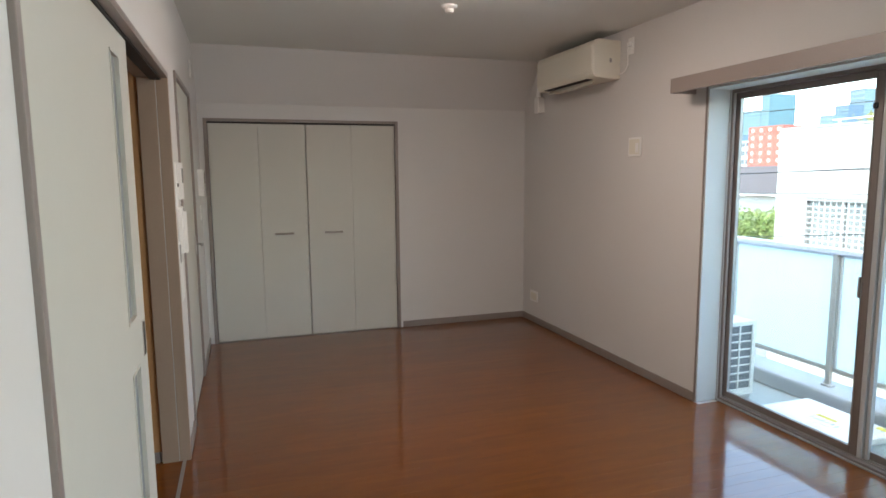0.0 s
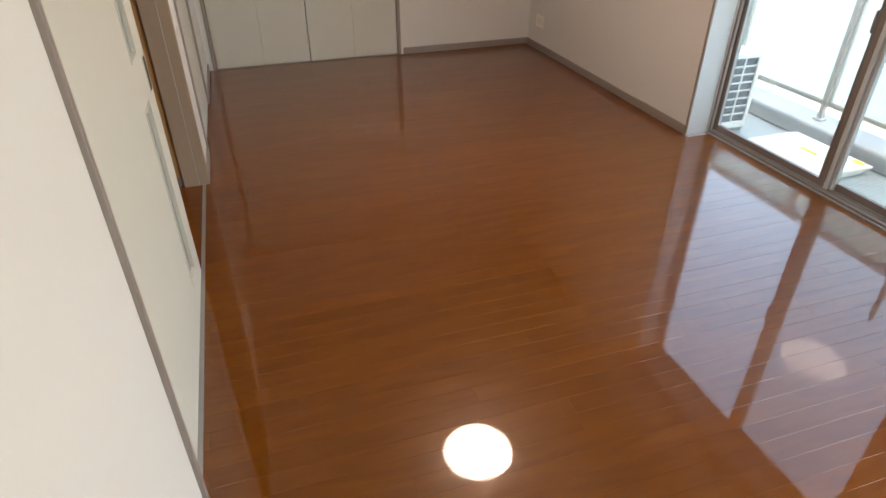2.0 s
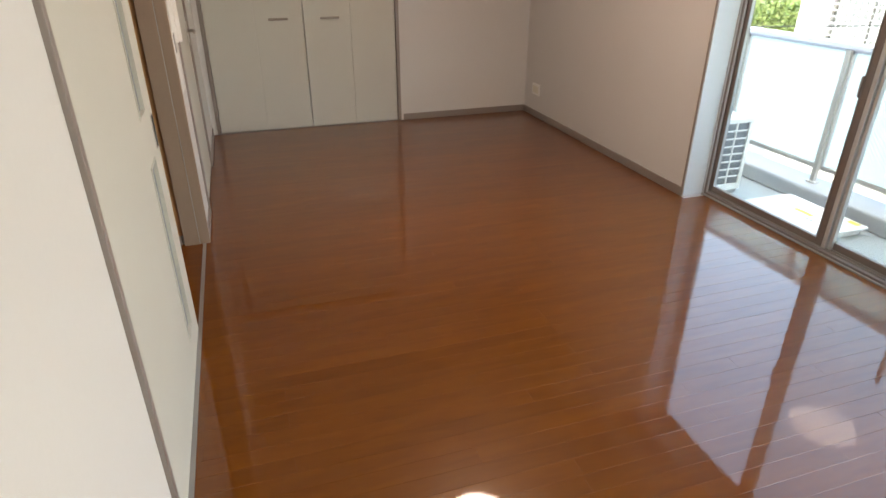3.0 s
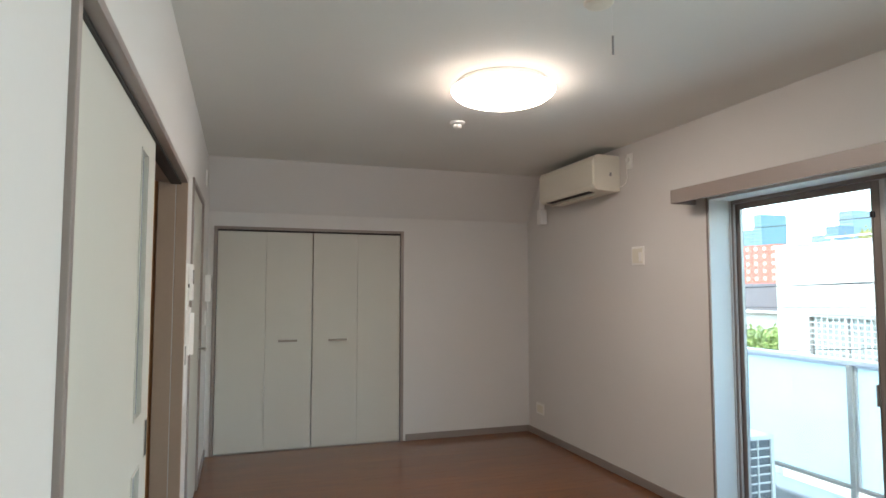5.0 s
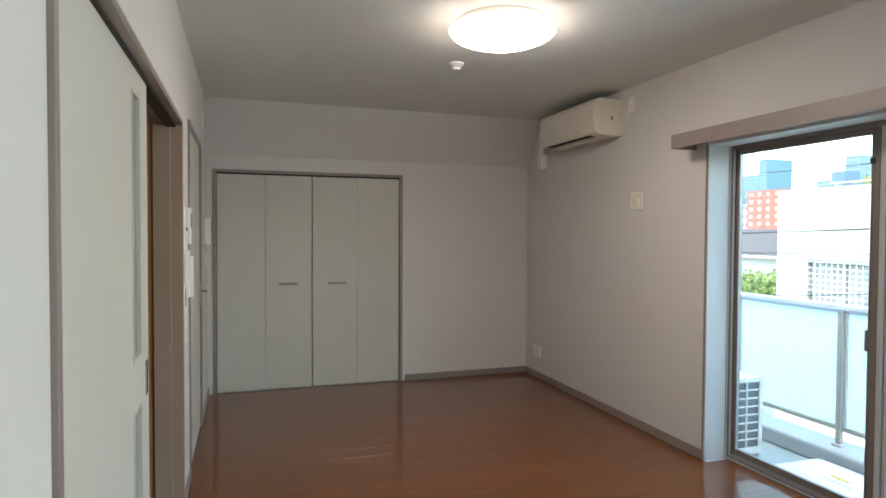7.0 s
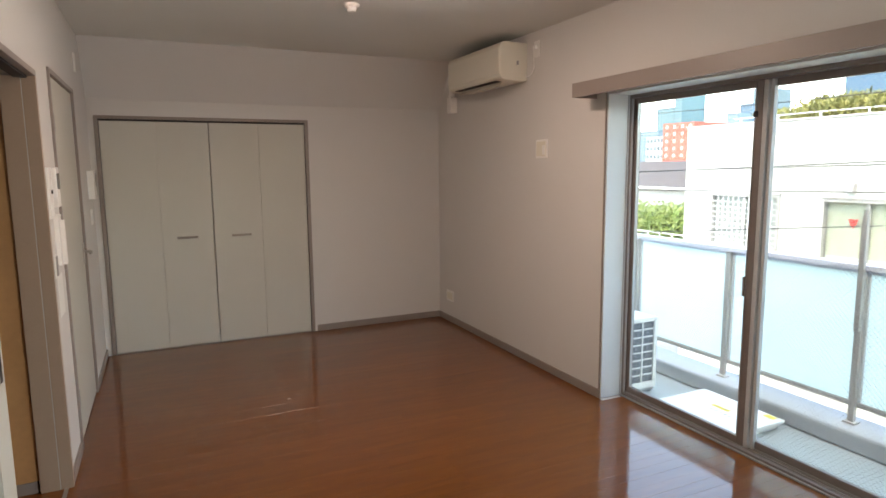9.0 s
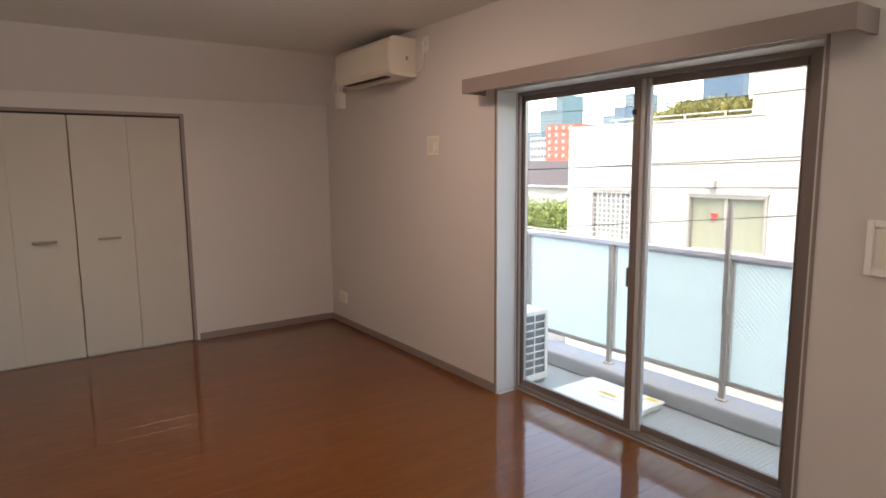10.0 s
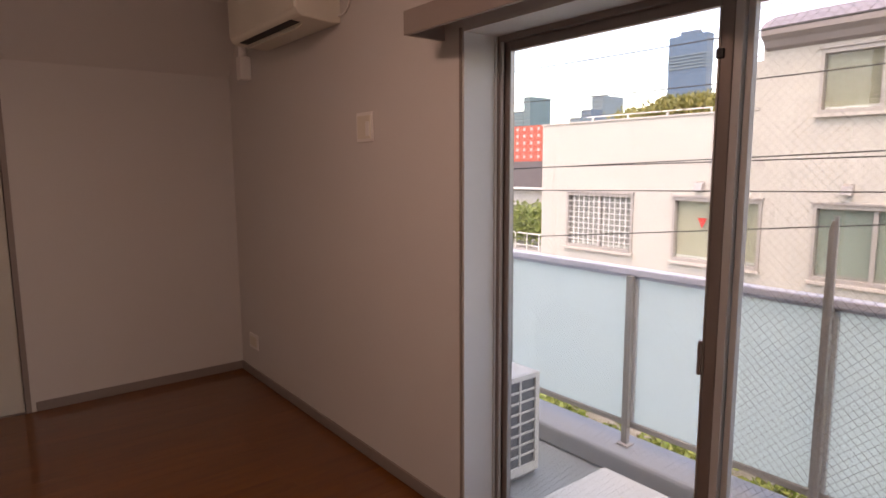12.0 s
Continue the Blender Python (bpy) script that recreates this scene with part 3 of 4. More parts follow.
part("cap", lathe([(0, 0), (0.058, 0), (0.060, -0.006), (0.052, -0.016), (0.03, -0.022), (0, -0.023)], (1.60, 1.23, ZC - 0.0005), 36), M_PLASTIC, rose, smooth=False)
part("cord", tube([(1.645, 1.215, ZC - 0.016), (1.65, 1.213, ZC - 0.05), (1.65, 1.213, ZC - 0.15)], 0.0008, 5), M_WHITE, rose, "thin white cord")
part("toggle", tube([(1.65, 1.213, ZC - 0.14), (1.65, 1.213, ZC - 0.15), (1.65, 1.213, ZC - 0.215)], 0.0045, 10), M_GREYP, rose, "small grey toggle")

# ---- air conditioner ----
ACY0, ACY1 = 3.335, 4.25
ac = thing("air_conditioner", "ivory wall-mounted air conditioner, its front closed", "air conditioner", (XE, 3.8, 2.25))
zt, zb, xf = 2.532, 2.248, XE - 0.245
outline = [(XE - 0.001, zt - 0.005), (XE - 0.20, zt), (xf + 0.012, zt - 0.012), (xf, zt - 0.04), (xf + 0.002, zb + 0.03), (xf + 0.012, zb + 0.012), (xf + 0.03, zb), (XE - 0.05, zb - 0.012), (XE - 0.001, zb - 0.006)]
part("body", prism(outline, "y", ACY0, ACY1, 0.006), M_PLASTIC, ac)
part("front_panel", prism([(xf + 0.004, zt - 0.03), (xf - 0.006, zt - 0.04), (xf - 0.004, zb + 0.040), (xf + 0.006, zb + 0.034)], "y", ACY0 + 0.01, ACY1 - 0.01, 0.002), M_PLASTIC, ac)
# Solid strip on the closed underside, the outlet opening's shade as its colour.
part("outlet_dark_strip", prism([(xf + 0.024, zb - 0.001), (xf + 0.075, zb - 0.0045), (xf + 0.075, zb + 0.006), (xf + 0.030, zb + 0.008)], "y", ACY0 + 0.11, ACY1 - 0.09), M_DARK, ac)
part("louver", prism([(xf + 0.058, zb - 0.034), (xf + 0.086, zb - 0.006), (xf + 0.089, zb - 0.009), (xf + 0.062, zb - 0.037)], "y", ACY0 + 0.12, ACY1 - 0.10), M_PLASTIC, ac, "ivory louver flap")
part("badge", boxes((XE - 0.10, XE - 0.08, ACY0 - 0.001, ACY0 + 0.002, 2.36, 2.39)), M_GREYP, ac, "small grey badge")
part("top_grille", boxes(*[(XE - 0.19 + i * 0.02, XE - 0.182 + i * 0.02, ACY0 + 0.03, ACY1 - 0.03, zt - 0.004, zt + 0.002) for i in range(9)]), M_GREYP, ac)

duct = thing("pipe_cover", "small white pipe cover box under the air conditioner", "pipe cover", (XE, 4.42, 2.2))
part("box", box(XE - 0.075, XE - 0.0005, 4.56, 4.64, 2.10, 2.25, bevel=0.008), M_WHITE, duct)
part("pipe", tube([(XE - 0.04, 4.60, 2.25), (XE - 0.04, 4.60, 2.29), (XE - 0.05, 4.57, 2.335), (XE - 0.06, 4.50, 2.345), (XE - 0.07, 4.235, 2.345)], 0.028, 14), M_WHITE, duct, smooth=True)

acs = thing("wall_socket", "white wall socket with the air conditioner's plug and short cord", "wall socket", (XE, 3.19, 2.46))
part("plate", box(XE - 0.008, XE - 0.0005, 3.165, 3.235, 2.40, 2.52, bevel=0.003), M_WHITE, acs)
part("plug", box(XE - 0.035, XE - 0.0085, 3.185, 3.215, 2.455, 2.485, bevel=0.004), M_WHITE, acs)
part("cord", tube([(XE - 0.03, 3.2, 2.46), (XE - 0.03, 3.205, 2.42), (XE - 0.012, 3.225, 2.33), (XE - 0.012, 3.25, 2.29), (XE - 0.012, 3.30, 2.275), (XE - 0.02, 3.38, 2.275)], 0.004, 8), M_WHITE, acs, "white cord", smooth=True)


# ---- plates on the walls ----
def plate(name, label, category, x0, x1, y0, y1, z0, z1, extra=()):
    ob = thing(name, label, category, ((x0 + x1) / 2, (y0 + y1) / 2, z0))
    part("plate", box(x0, x1, y0, y1, z0, z1, bevel=0.003), M_WHITE, ob)
    for nm, a, mt in extra:
        part(nm, box(*a, bevel=0.002), mt, ob)
    return ob


E0 = XE - 0.0005
plate("wall_switch", "white switch plate on the window wall", "switch", XE - 0.009, E0, 3.045, 3.195, 1.645, 1.785,
      [("cover", (XE - 0.013, XE - 0.0085, 3.06, 3.18, 1.66, 1.77), M_PLASTIC), ("rocker", (XE - 0.016, XE - 0.0125, 3.065, 3.10, 1.67, 1.74), M_WHITE)])
plate("power_outlet", "white double power outlet low on the wall", "socket", XE - 0.009, E0, 4.66, 4.82, 0.215, 0.325,
      [("cover", (XE - 0.012, XE - 0.0085, 4.68, 4.80, 0.235, 0.305), M_PLASTIC)])
plate("wall_panel", "white switch panel with a raised rim beside the window", "switch", XE - 0.012, E0, -0.05, 0.228, 1.14, 1.35,
      [("rim", (XE - 0.022, XE - 0.0118, 0.203, 0.226, 1.142, 1.348), M_WHITE), ("rim", (XE - 0.022, XE - 0.0118, -0.048, -0.025, 1.142, 1.348), M_WHITE),
       ("rim", (XE - 0.0215, XE - 0.0118, -0.0245, 0.2025, 1.325, 1.347), M_WHITE), ("rim", (XE - 0.0215, XE - 0.0118, -0.0245, 0.2025, 1.143, 1.165), M_WHITE),
       ("cover", (XE - 0.015, XE - 0.0118, -0.02, 0.198, 1.17, 1.32), M_PLASTIC)])
W0 = 0.0005
ob = plate("heater_remote", "flat white bath heater remote with a dark knob", "controller", W0, 0.016, 2.69, 2.79, 1.35, 1.60,
           [("knob", (0.016, 0.022, 2.735, 2.752, 1.47, 1.49), M_INK)])
ob = plate("intercom", "white intercom station with a small dark screen", "intercom", W0, 0.032, 2.82, 2.92, 1.40, 1.60,
           [("screen", (0.032, 0.034, 2.83, 2.91, 1.49, 1.57), M_SCREEN)])
ob = plate("handset", "white intercom handset hanging on the wall", "intercom", W0, 0.022, 2.83, 2.93, 1.10, 1.36,
           [("grip", (0.022, 0.040, 2.875, 2.91, 1.10, 1.33), M_WHITE)])
plate("light_switch", "grey and white light switch by the doorway", "switch", W0, 0.008, 2.72, 2.79, 1.05, 1.17,
      [("rocker", (0.008, 0.012, 2.735, 2.775, 1.06, 1.16), M_GREYP)])
ob = thing("notice", "white paper notice on the wall", "notice", (0, 2.88, 0.9))
part("sheet", box(W0, 0.003, 2.78, 2.94, 0.84, 1.05), M_PAPER, ob)
plate("thermostat", "white thermostat box with a dark side near the closet", "controller", W0, 0.045, 4.62, 4.80, 1.36, 1.58,
      [("display", (0.045, 0.048, 4.74, 4.79, 1.46, 1.56), M_GREYP)])
plate("wall_switch", "small white switch plate near the closet", "switch", W0, 0.009, 4.66, 4.78, 1.16, 1.28)
plate("vent_cover", "narrow white vent cover high on the wall", "vent", W0, 0.012, 4.33, 4.39, 2.28, 2.41)

# ---- balcony ----
BZ = -0.22
RX = 4.515
structure("balcony_floor", box(XE + WT + 0.001, RX + 0.16, -1.5, 6.5, BZ - 0.15, BZ), M_BALC, "grey sheeted balcony floor")
structure("balcony_curb", boxes((RX - 0.175, RX + 0.12, -1.5, 6.5, BZ + 0.001, -0.09), bevel=0.02), M_CURB, "grey coated balcony curb")
structure("wall_outer", boxes((XE + 0.02, XE + WT - 0.002, -4, YS, -6, 6), (XE + 0.02, XE + WT - 0.002, YN + 0.13, 8, -6, 6)), M_FACADE, "outside wall")
rail = thing("balcony_railing", "taupe aluminium balcony railing with frosted glass panels", "railing", (RX, 2.0, -0.09))
part("top_rail", box(RX - 0.035, RX + 0.035, -1.5, 6.5, 0.910, 0.951, bevel=0.008), M_RAILTOP, rail, "pale grey cap rail")
part("under_rail", box(RX - 0.014, RX + 0.014, -1.5, 6.5, 0.893, 0.9095, bevel=0.003), M_RAILTOP, rail)
part("bottom_rail", box(RX - 0.018, RX + 0.018, -1.5, 6.5, 0.015, 0.05, bevel=0.006), M_RAIL, rail)
ys = [-0.485, 0.51, 1.505, 2.50, 3.495, 4.49, 5.485]
for y in ys:
    post = part("post", boxes((RX - 0.05, RX - 0.019, y - 0.018, y + 0.022, -0.074, 0.9095), (RX - 0.053, RX - 0.046, y - 0.005, y + 0.005, -0.05, 0.90), bevel=0.003), M_RAIL, rail, "taupe post")
    part("foot", boxes((RX - 0.068, RX - 0.002, y - 0.038, y + 0.038, -0.0895, -0.0745), bevel=0.005), M_PALE, post, "beige cast foot")
for a, b in zip(ys, ys[1:]):
    part("panel", box(RX - 0.004, RX + 0.004, a + 0.0125, b - 0.0345, 0.0505, 0.8925), M_FROST, rail, "frosted pale blue-green glass panel")
for y in ys:
    part("edge_strip", box(RX - 0.0185, RX + 0.006, y - 0.034, y + 0.012, 0.051, 0.892, bevel=0.002), M_STRIP, rail, "pale grey glazing strip")

arm = thing("drying_pole_bracket", "dark folding drying-pole bracket on the railing post", "bracket", (RX - 0.07, 1.485, 0.53))
part("arm", prism([(1.482, 0.53), (1.516, 0.53), (1.516, 1.24), (1.506, 1.29), (1.492, 1.29), (1.482, 1.24)], "x", RX - 0.082, RX - 0.054, 0.003), M_RAIL, arm)
part("hook", boxes((RX - 0.090, RX - 0.083, 1.476, 1.492, 0.88, 1.31), bevel=0.002), M_GREYP, arm, "dark grey sliding hook")
for z in (0.60, 0.80):
    part("clamp", box(RX - 0.0535, RX - 0.0505, 1.48, 1.52, z, z + 0.07), M_GREYP, arm)

ou = thing("outdoor_unit", "cream air-conditioner outdoor unit with a gridded side guard, on the balcony", "outdoor unit", (3.85, 3.05, BZ))
UX0, UX1, UY0, UY1, UZ0, UZ1 = 3.72, 4.0, 2.735, 3.49, BZ + 0.05, 0.40
part("shell", boxes((UX0, UX1, UY0 + 0.02, UY1, UZ0, UZ1), bevel=0.01), M_UNIT, ou)
part("coil", box(UX0 + 0.02, UX1 - 0.03, UY0 + 0.012, UY0 + 0.0195, UZ0 + 0.05, UZ1 - 0.03), M_UNITD, ou, "dark cooling fins")
rows = [(UX0, UX1, UY0, UY0 + 0.0115, UZ0, UZ0 + 0.05), (UX0, UX1, UY0, UY0 + 0.0115, UZ1 - 0.03, UZ1), (UX0, UX0 + 0.02, UY0, UY0 + 0.0115, UZ0 + 0.05, UZ1 - 0.03), (UX1 - 0.03, UX1, UY0, UY0 + 0.0115, UZ0 + 0.05, UZ1 - 0.03)]
part("guard_frame", boxes(*rows), M_UNIT, ou)
gx0, gx1, gz0, gz1 = UX0 + 0.02, UX1 - 0.03, UZ0 + 0.05, UZ1 - 0.03
bars = [((gx0 + gx1) / 2 - 0.005, (gx0 + gx1) / 2 + 0.005, UY0 + 0.001, UY0 + 0.0110, gz0, gz1)]
for i in range(1, 8):
    z = gz0 + (gz1 - gz0) * i / 8
    bars.append((gx0, gx1, UY0 + 0.002, UY0 + 0.0112, z - 0.005, z + 0.005))
for b in bars:
    part("guard_bar", box(*b), M_UNIT, ou)
for y in (2.81, 3.39):
    part("foot", box(UX0 + 0.01, UX1 + 0.02, y - 0.03, y + 0.03, BZ, UZ0 - 0.0005, bevel=0.003), M_GREYP, ou, "dark rubber foot")

hatch = thing("escape_hatch", "cream steel escape hatch cover with a yellow label on the floor", "hatch", (4.0, 2.14, BZ))
def quad(outline, z0, z1, bevel=0.0):
    return prism(outline, "z", z0, z1, bevel)
HO = [(3.77, 1.81), (4.27, 1.81), (4.27, 2.485), (3.77, 2.485)]
part("curb", quad([(3.79, 1.85), (4.25, 1.85), (4.25, 2.45), (3.79, 2.45)], BZ + 0.0005, BZ + 0.05), M_HATCH, hatch)
part("lid", quad(HO, BZ + 0.0505, BZ + 0.07, 0.006), M_HATCH, hatch, "cream steel lid")
LZ0 = BZ + 0.0703
part("label_yellow", box(4.035, 4.075, 2.08, 2.23, LZ0, LZ0 + 0.001), M_YELLOW, hatch, "yellow label strip")
part("label_white", box(3.93, 4.028, 2.0, 2.25, LZ0, LZ0 + 0.001), M_PAPER, hatch, "white label")
part("label_corner", box(4.2, 4.25, 1.85, 1.93, LZ0, LZ0 + 0.001), M_YELLOW, hatch, "yellow label strip")
for i in range(6):
    part("label_bar", box(4.045, 4.065, 2.09 + 0.022 * i, 2.096 + 0.022 * i, LZ0 + 0.0012, LZ0 + 0.0018), M_INK, hatch, "dark lettering bar")
    part("label_bar", box(3.96 + 0.008 * (i % 3), 4.00 + 0.006 * (i % 2), 2.015 + 0.038 * i, 2.024 + 0.038 * i, LZ0 + 0.0012, LZ0 + 0.0018), M_INK, hatch, "dark lettering bar")

# ---- outside: ground and near building ----
structure("ground", box(-200, 900, -700, 900, -6.4, -6.0), M_GROUND, "grey ground")
FXW = 13.0
bld = thing("white_building", "cream-white rendered building across the street", "building", (FXW, 6, -6))
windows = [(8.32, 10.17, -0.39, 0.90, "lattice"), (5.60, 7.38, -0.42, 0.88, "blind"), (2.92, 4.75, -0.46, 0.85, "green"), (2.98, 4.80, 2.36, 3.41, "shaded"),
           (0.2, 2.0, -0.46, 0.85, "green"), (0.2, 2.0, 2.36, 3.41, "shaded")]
cuts_y = [11.0, 10.17, 8.32, 7.38, 5.60, 4.75, 2.92, 2.0, 0.2, -6.0]
rows = [(FXW, FXW + 0.25, -6.0, 11.0, -6.0, -0.46), (FXW, FXW + 0.25, -6.0, 11.0, 0.90, 2.36), (FXW, FXW + 0.25, 5.75, 11.0, 2.36, 2.50)]
lower = [(10.17, 11.0), (7.38, 8.32), (4.75, 5.60), (2.0, 2.92), (-6.0, 0.2)]
rows += [(FXW, FXW + 0.25, a, b, -0.46, 0.90) for a, b in lower]
rows += [(FXW, FXW + 0.25, a, b, 2.36, 3.75) for a, b in ((4.80, 5.75), (2.0, 2.98), (-6.0, 0.2))] + [(FXW, FXW + 0.25, a, b, 3.41, 3.75) for a, b in ((2.98, 4.80), (0.2, 2.0))]
for y0, y1, z0, z1, k in windows:
    if z0 > -0.455 and z0 < 0:
        rows.append((FXW, FXW + 0.25, y0, y1, -0.46, z0))
    if z1 < 0.9:
        rows.append((FXW, FXW + 0.25, y0, y1, z1, 0.90))
part("wall", boxes(*rows), M_FACADE, bld, "cream rendered wall")
part("body", boxes((FXW + 1.0, FXW + 9, -6, 11.0, -6, 2.30), (FXW + 0.25, FXW + 1.0, 10.8, 11.0, -6, 2.30), (FXW + 1.0, FXW + 9, -6, 5.70, 2.30, 3.70), (FXW + 0.25, FXW + 1, 5.5, 5.70, 2.3, 3.70),
                   (FXW + 0.25, FXW + 1.0, 5.7, 10.8, 2.2, 2.30)), M_FACADE, bld)
part("parapet_cap", box(FXW - 0.03, FXW + 0.30, 5.75, 11.03, 2.501, 2.54, bevel=0.01), M_FACADE2, bld, "thin grey parapet cap")
part("chimney_block", box(FXW + 0.02, FXW + 0.9, 5.755, 6.05, 2.55, 3.37), M_FACADE, bld)
part("eave", prism([(FXW - 0.28, 3.86), (FXW - 0.28, 3.74), (FXW - 0.16, 3.66), (FXW - 0.10, 3.56), (FXW + 0.02, 3.50), (FXW + 0.02, 3.86)][::-1], "y", -6.2, 5.70, 0.0), M_EAVE, bld, "grey stepped eave")
roof_pts = [(FXW - 0.30, 3.865), (FXW - 0.12, 3.99), (FXW + 0.25, 4.14), (FXW + 2.0, 4.55), (FXW + 6, 5.2), (FXW + 6, 3.865)]
part("roof", prism(roof_pts, "y", -6.2, 5.70), M_ROOF, bld, "grey slate roof")
part("joint_line", boxes((FXW - 0.006, FXW - 0.0005, 5.55, 7.5, 1.545, 1.555)), M_FACADE2, bld)


def facade_window(y0, y1, z0, z1, k):
    w = part("window", boxes((FXW - 0.035, FXW + 0.12, y0, y0 + 0.06, z0, z1), (FXW - 0.035, FXW + 0.12, y1 - 0.06, y1, z0, z1), (FXW - 0.035, FXW + 0.12, y0 + 0.06, y1 - 0.06, z1 - 0.07, z1),
                             (FXW - 0.05, FXW + 0.12, y0 + 0.06, y1 - 0.06, z0, z0 + 0.07), bevel=0.006), M_SASH, bld)
    m = (y0 + y1) / 2
    part("sill", box(FXW - 0.09, FXW - 0.0005, y0 - 0.03, y1 + 0.03, z0 - 0.06, z0 - 0.002, bevel=0.008), M_FACADE2, w, "pale sill")
    # Lintel in sash grey, so the shade band there sits in its colour.
    part("lintel", box(FXW - 0.07, FXW - 0.0005, y0 - 0.03, y1 + 0.03, z1 + 0.002, z1 + 0.045, bevel=0.006), M_SASH, w)
    part("mullion", boxes((FXW + 0.02, FXW + 0.08, m - 0.035, m + 0.035, z0 + 0.07, z1 - 0.07)), M_SASH, w)
    # "shaded" takes the cream blind's copy with shade in its colour.
    back = {"lattice": M_PALE, "blind": M_BLIND, "green": M_GREENB, "shaded": M_BLIND_SHADE}[k]
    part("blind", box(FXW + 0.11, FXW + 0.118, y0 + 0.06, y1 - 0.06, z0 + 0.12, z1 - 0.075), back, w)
    part("blind_hem", box(FXW + 0.105, FXW + 0.119, y0 + 0.06, y1 - 0.06, z0 + 0.072, z0 + 0.119), M_LATTICE if k != "green" else M_SASH, w)
    for a, b in ((y0 + 0.06, m - 0.035), (m + 0.035, y1 - 0.06)):
        p = part("pane", box(FXW + 0.045, FXW + 0.050, a, b, z0 + 0.07, z1 - 0.07), M_GLASS, w)
        p.visible_shadow = False
    if k == "lattice":
        n_y, n_z = 12, 9
        for i in range(1, n_y):
            y = y0 + 0.06 + (y1 - y0 - 0.12) * i / n_y
            part("lattice_bar", box(FXW + 0.000, FXW + 0.018, y - 0.009, y + 0.009, z0 + 0.07, z1 - 0.07), M_LATTICE, w)
        for i in range(1, n_z):
            z = z0 + 0.07 + (z1 - z0 - 0.14) * i / n_z
            part("lattice_bar", box(FXW - 0.012, FXW - 0.0005, y0 + 0.06, y1 - 0.06, z - 0.009, z + 0.009), M_LATTICE, w)
    return w


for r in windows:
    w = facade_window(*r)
    if abs(r[0] - 5.60) < 0.01:
        part("fire_access_mark", prism([(6.86, 0.48), (6.66, 0.48), (6.76, 0.28)], "x", FXW + 0.036, FXW + 0.044), M_RED, w, "red inverted triangle sticker")
for y in (6.80, 4.24):
    part("vent_hood", prism([(FXW - 0.001, 1.21), (FXW - 0.12, 1.17), (FXW - 0.16, 1.02), (FXW - 0.001, 1.02)], "y", y - 0.085, y + 0.085, 0.01), M_SASH, bld, "white vent hood")

terrace = thing("roof_railing", "pale roof railing along the terrace edge", "railing", (FXW + 0.9, 9, 2.3))
part("rail", boxes((FXW + 1.3, FXW + 1.34, 6.1, 10.7, 2.74, 2.765)), M_LATTICE, terrace)
for i in range(5):
    part("post", box(FXW + 1.3, FXW + 1.34, 6.3 + i * 1.05, 6.34 + i * 1.05, 2.3, 2.7395), M_LATTICE, terrace)

GROW = (14.5 - 1.585) / (FXW - 1.585)
for ob in (bld, terrace):
    ob.location = Vector((1.585, 0.525, 1.523)) + GROW * (ob.location - Vector((1.585, 0.525, 1.523)))
    ob.scale = (GROW,) * 3

# ---- cables over the street ----
CABLES = [(2.857, 0.0, 0.03), (2.385, 0.002, 0.08), (1.557, 0.022, 0.0), (1.585, 0.035, 0.0), (1.24, 0.023, 0.0), (0.80, 0.112, 0.0)]
for z, slope, curve in CABLES:
    pts = []
    for i in range(25):
        y = -8 + 22 * i / 24
        pts.append((8.0, y, z + slope * (4 - y) + curve * ((y - 3.6) / 4) ** 2))
    c = thing("overhead_cable", "thin black overhead cable across the street", "cable", (8.0, 3, z), "overhead cables")
    part("strand", tube(pts, 0.007, 5), M_INK, c)


# ---- greenery ----
def bush(name, label, x0, x1, y0, y1, z0, z1, count, size, material, seed, spiky=False):
    rnd = random.Random(seed)
    ob = thing(name, label, "shrub", ((x0 + x1) / 2, (y0 + y1) / 2, z0))
    bm = bmesh.new()
    for i in range(14):
        x, y = rnd.uniform(x0, x1), rnd.uniform(y0, y1)
        top = z0 + (z1 - z0) * rnd.uniform(0.5, 0.9)
        tube([(x, y, z0), (x + rnd.uniform(-.1, .1), y + rnd.uniform(-.15, .15), (z0 + top) / 2), (x + rnd.uniform(-.15, .15), y + rnd.uniform(-.2, .2), top)], size * 0.12, 5, bm)
    tagged(part("stems", bm, M_BARK, ob), kind="stuff")
    bm = bmesh.new()
    clumps = [(rnd.uniform(x0, x1), rnd.uniform(y0, y1), rnd.uniform(0.55, 1.0)) for _ in range(int(6 + (y1 - y0) * 3))]
    for i in range(count):
        cx, cy, ch = rnd.choice(clumps)
        r = (y1 - y0) * 0.10 + 0.12
        x, y = cx + rnd.gauss(0, r * 0.7), cy + rnd.gauss(0, r)
        h = z0 + (z1 - z0) * ch * (rnd.random() ** 0.6) * (1 - 0.35 * min(1.0, abs(y - cy) / (2 * r)))
        w = size * rnd.uniform(0.5, 1.2)
        long = w * (2.6 if spiky else 1.5)
        m = Matrix.Translation((x, y, h)) @ Euler((rnd.uniform(0, 6.3), rnd.uniform(0, 6.3), rnd.uniform(0, 6.3))).to_matrix().to_4x4()
        if spiky:
            m = Matrix.Translation((x, y, h)) @ Euler((rnd.gauss(0, 0.5), rnd.gauss(0, 0.5), rnd.uniform(0, 6.3))).to_matrix().to_4x4()
        vs = [bm.verts.new(m @ Vector(p)) for p in ((0, 0, 0), (w / 2, 0.1 * w, long / 2), (0, 0, long), (-w / 2, 0.1 * w, long / 2))]
        bm.faces.new(vs)
    me = mesh_of("foliage", bm, material)
    lf = new("foliage", me)
    lf.parent = ob
    me.transform(Matrix.Translation(-ob.location))
    tagged(lf, kind="stuff")
    return ob


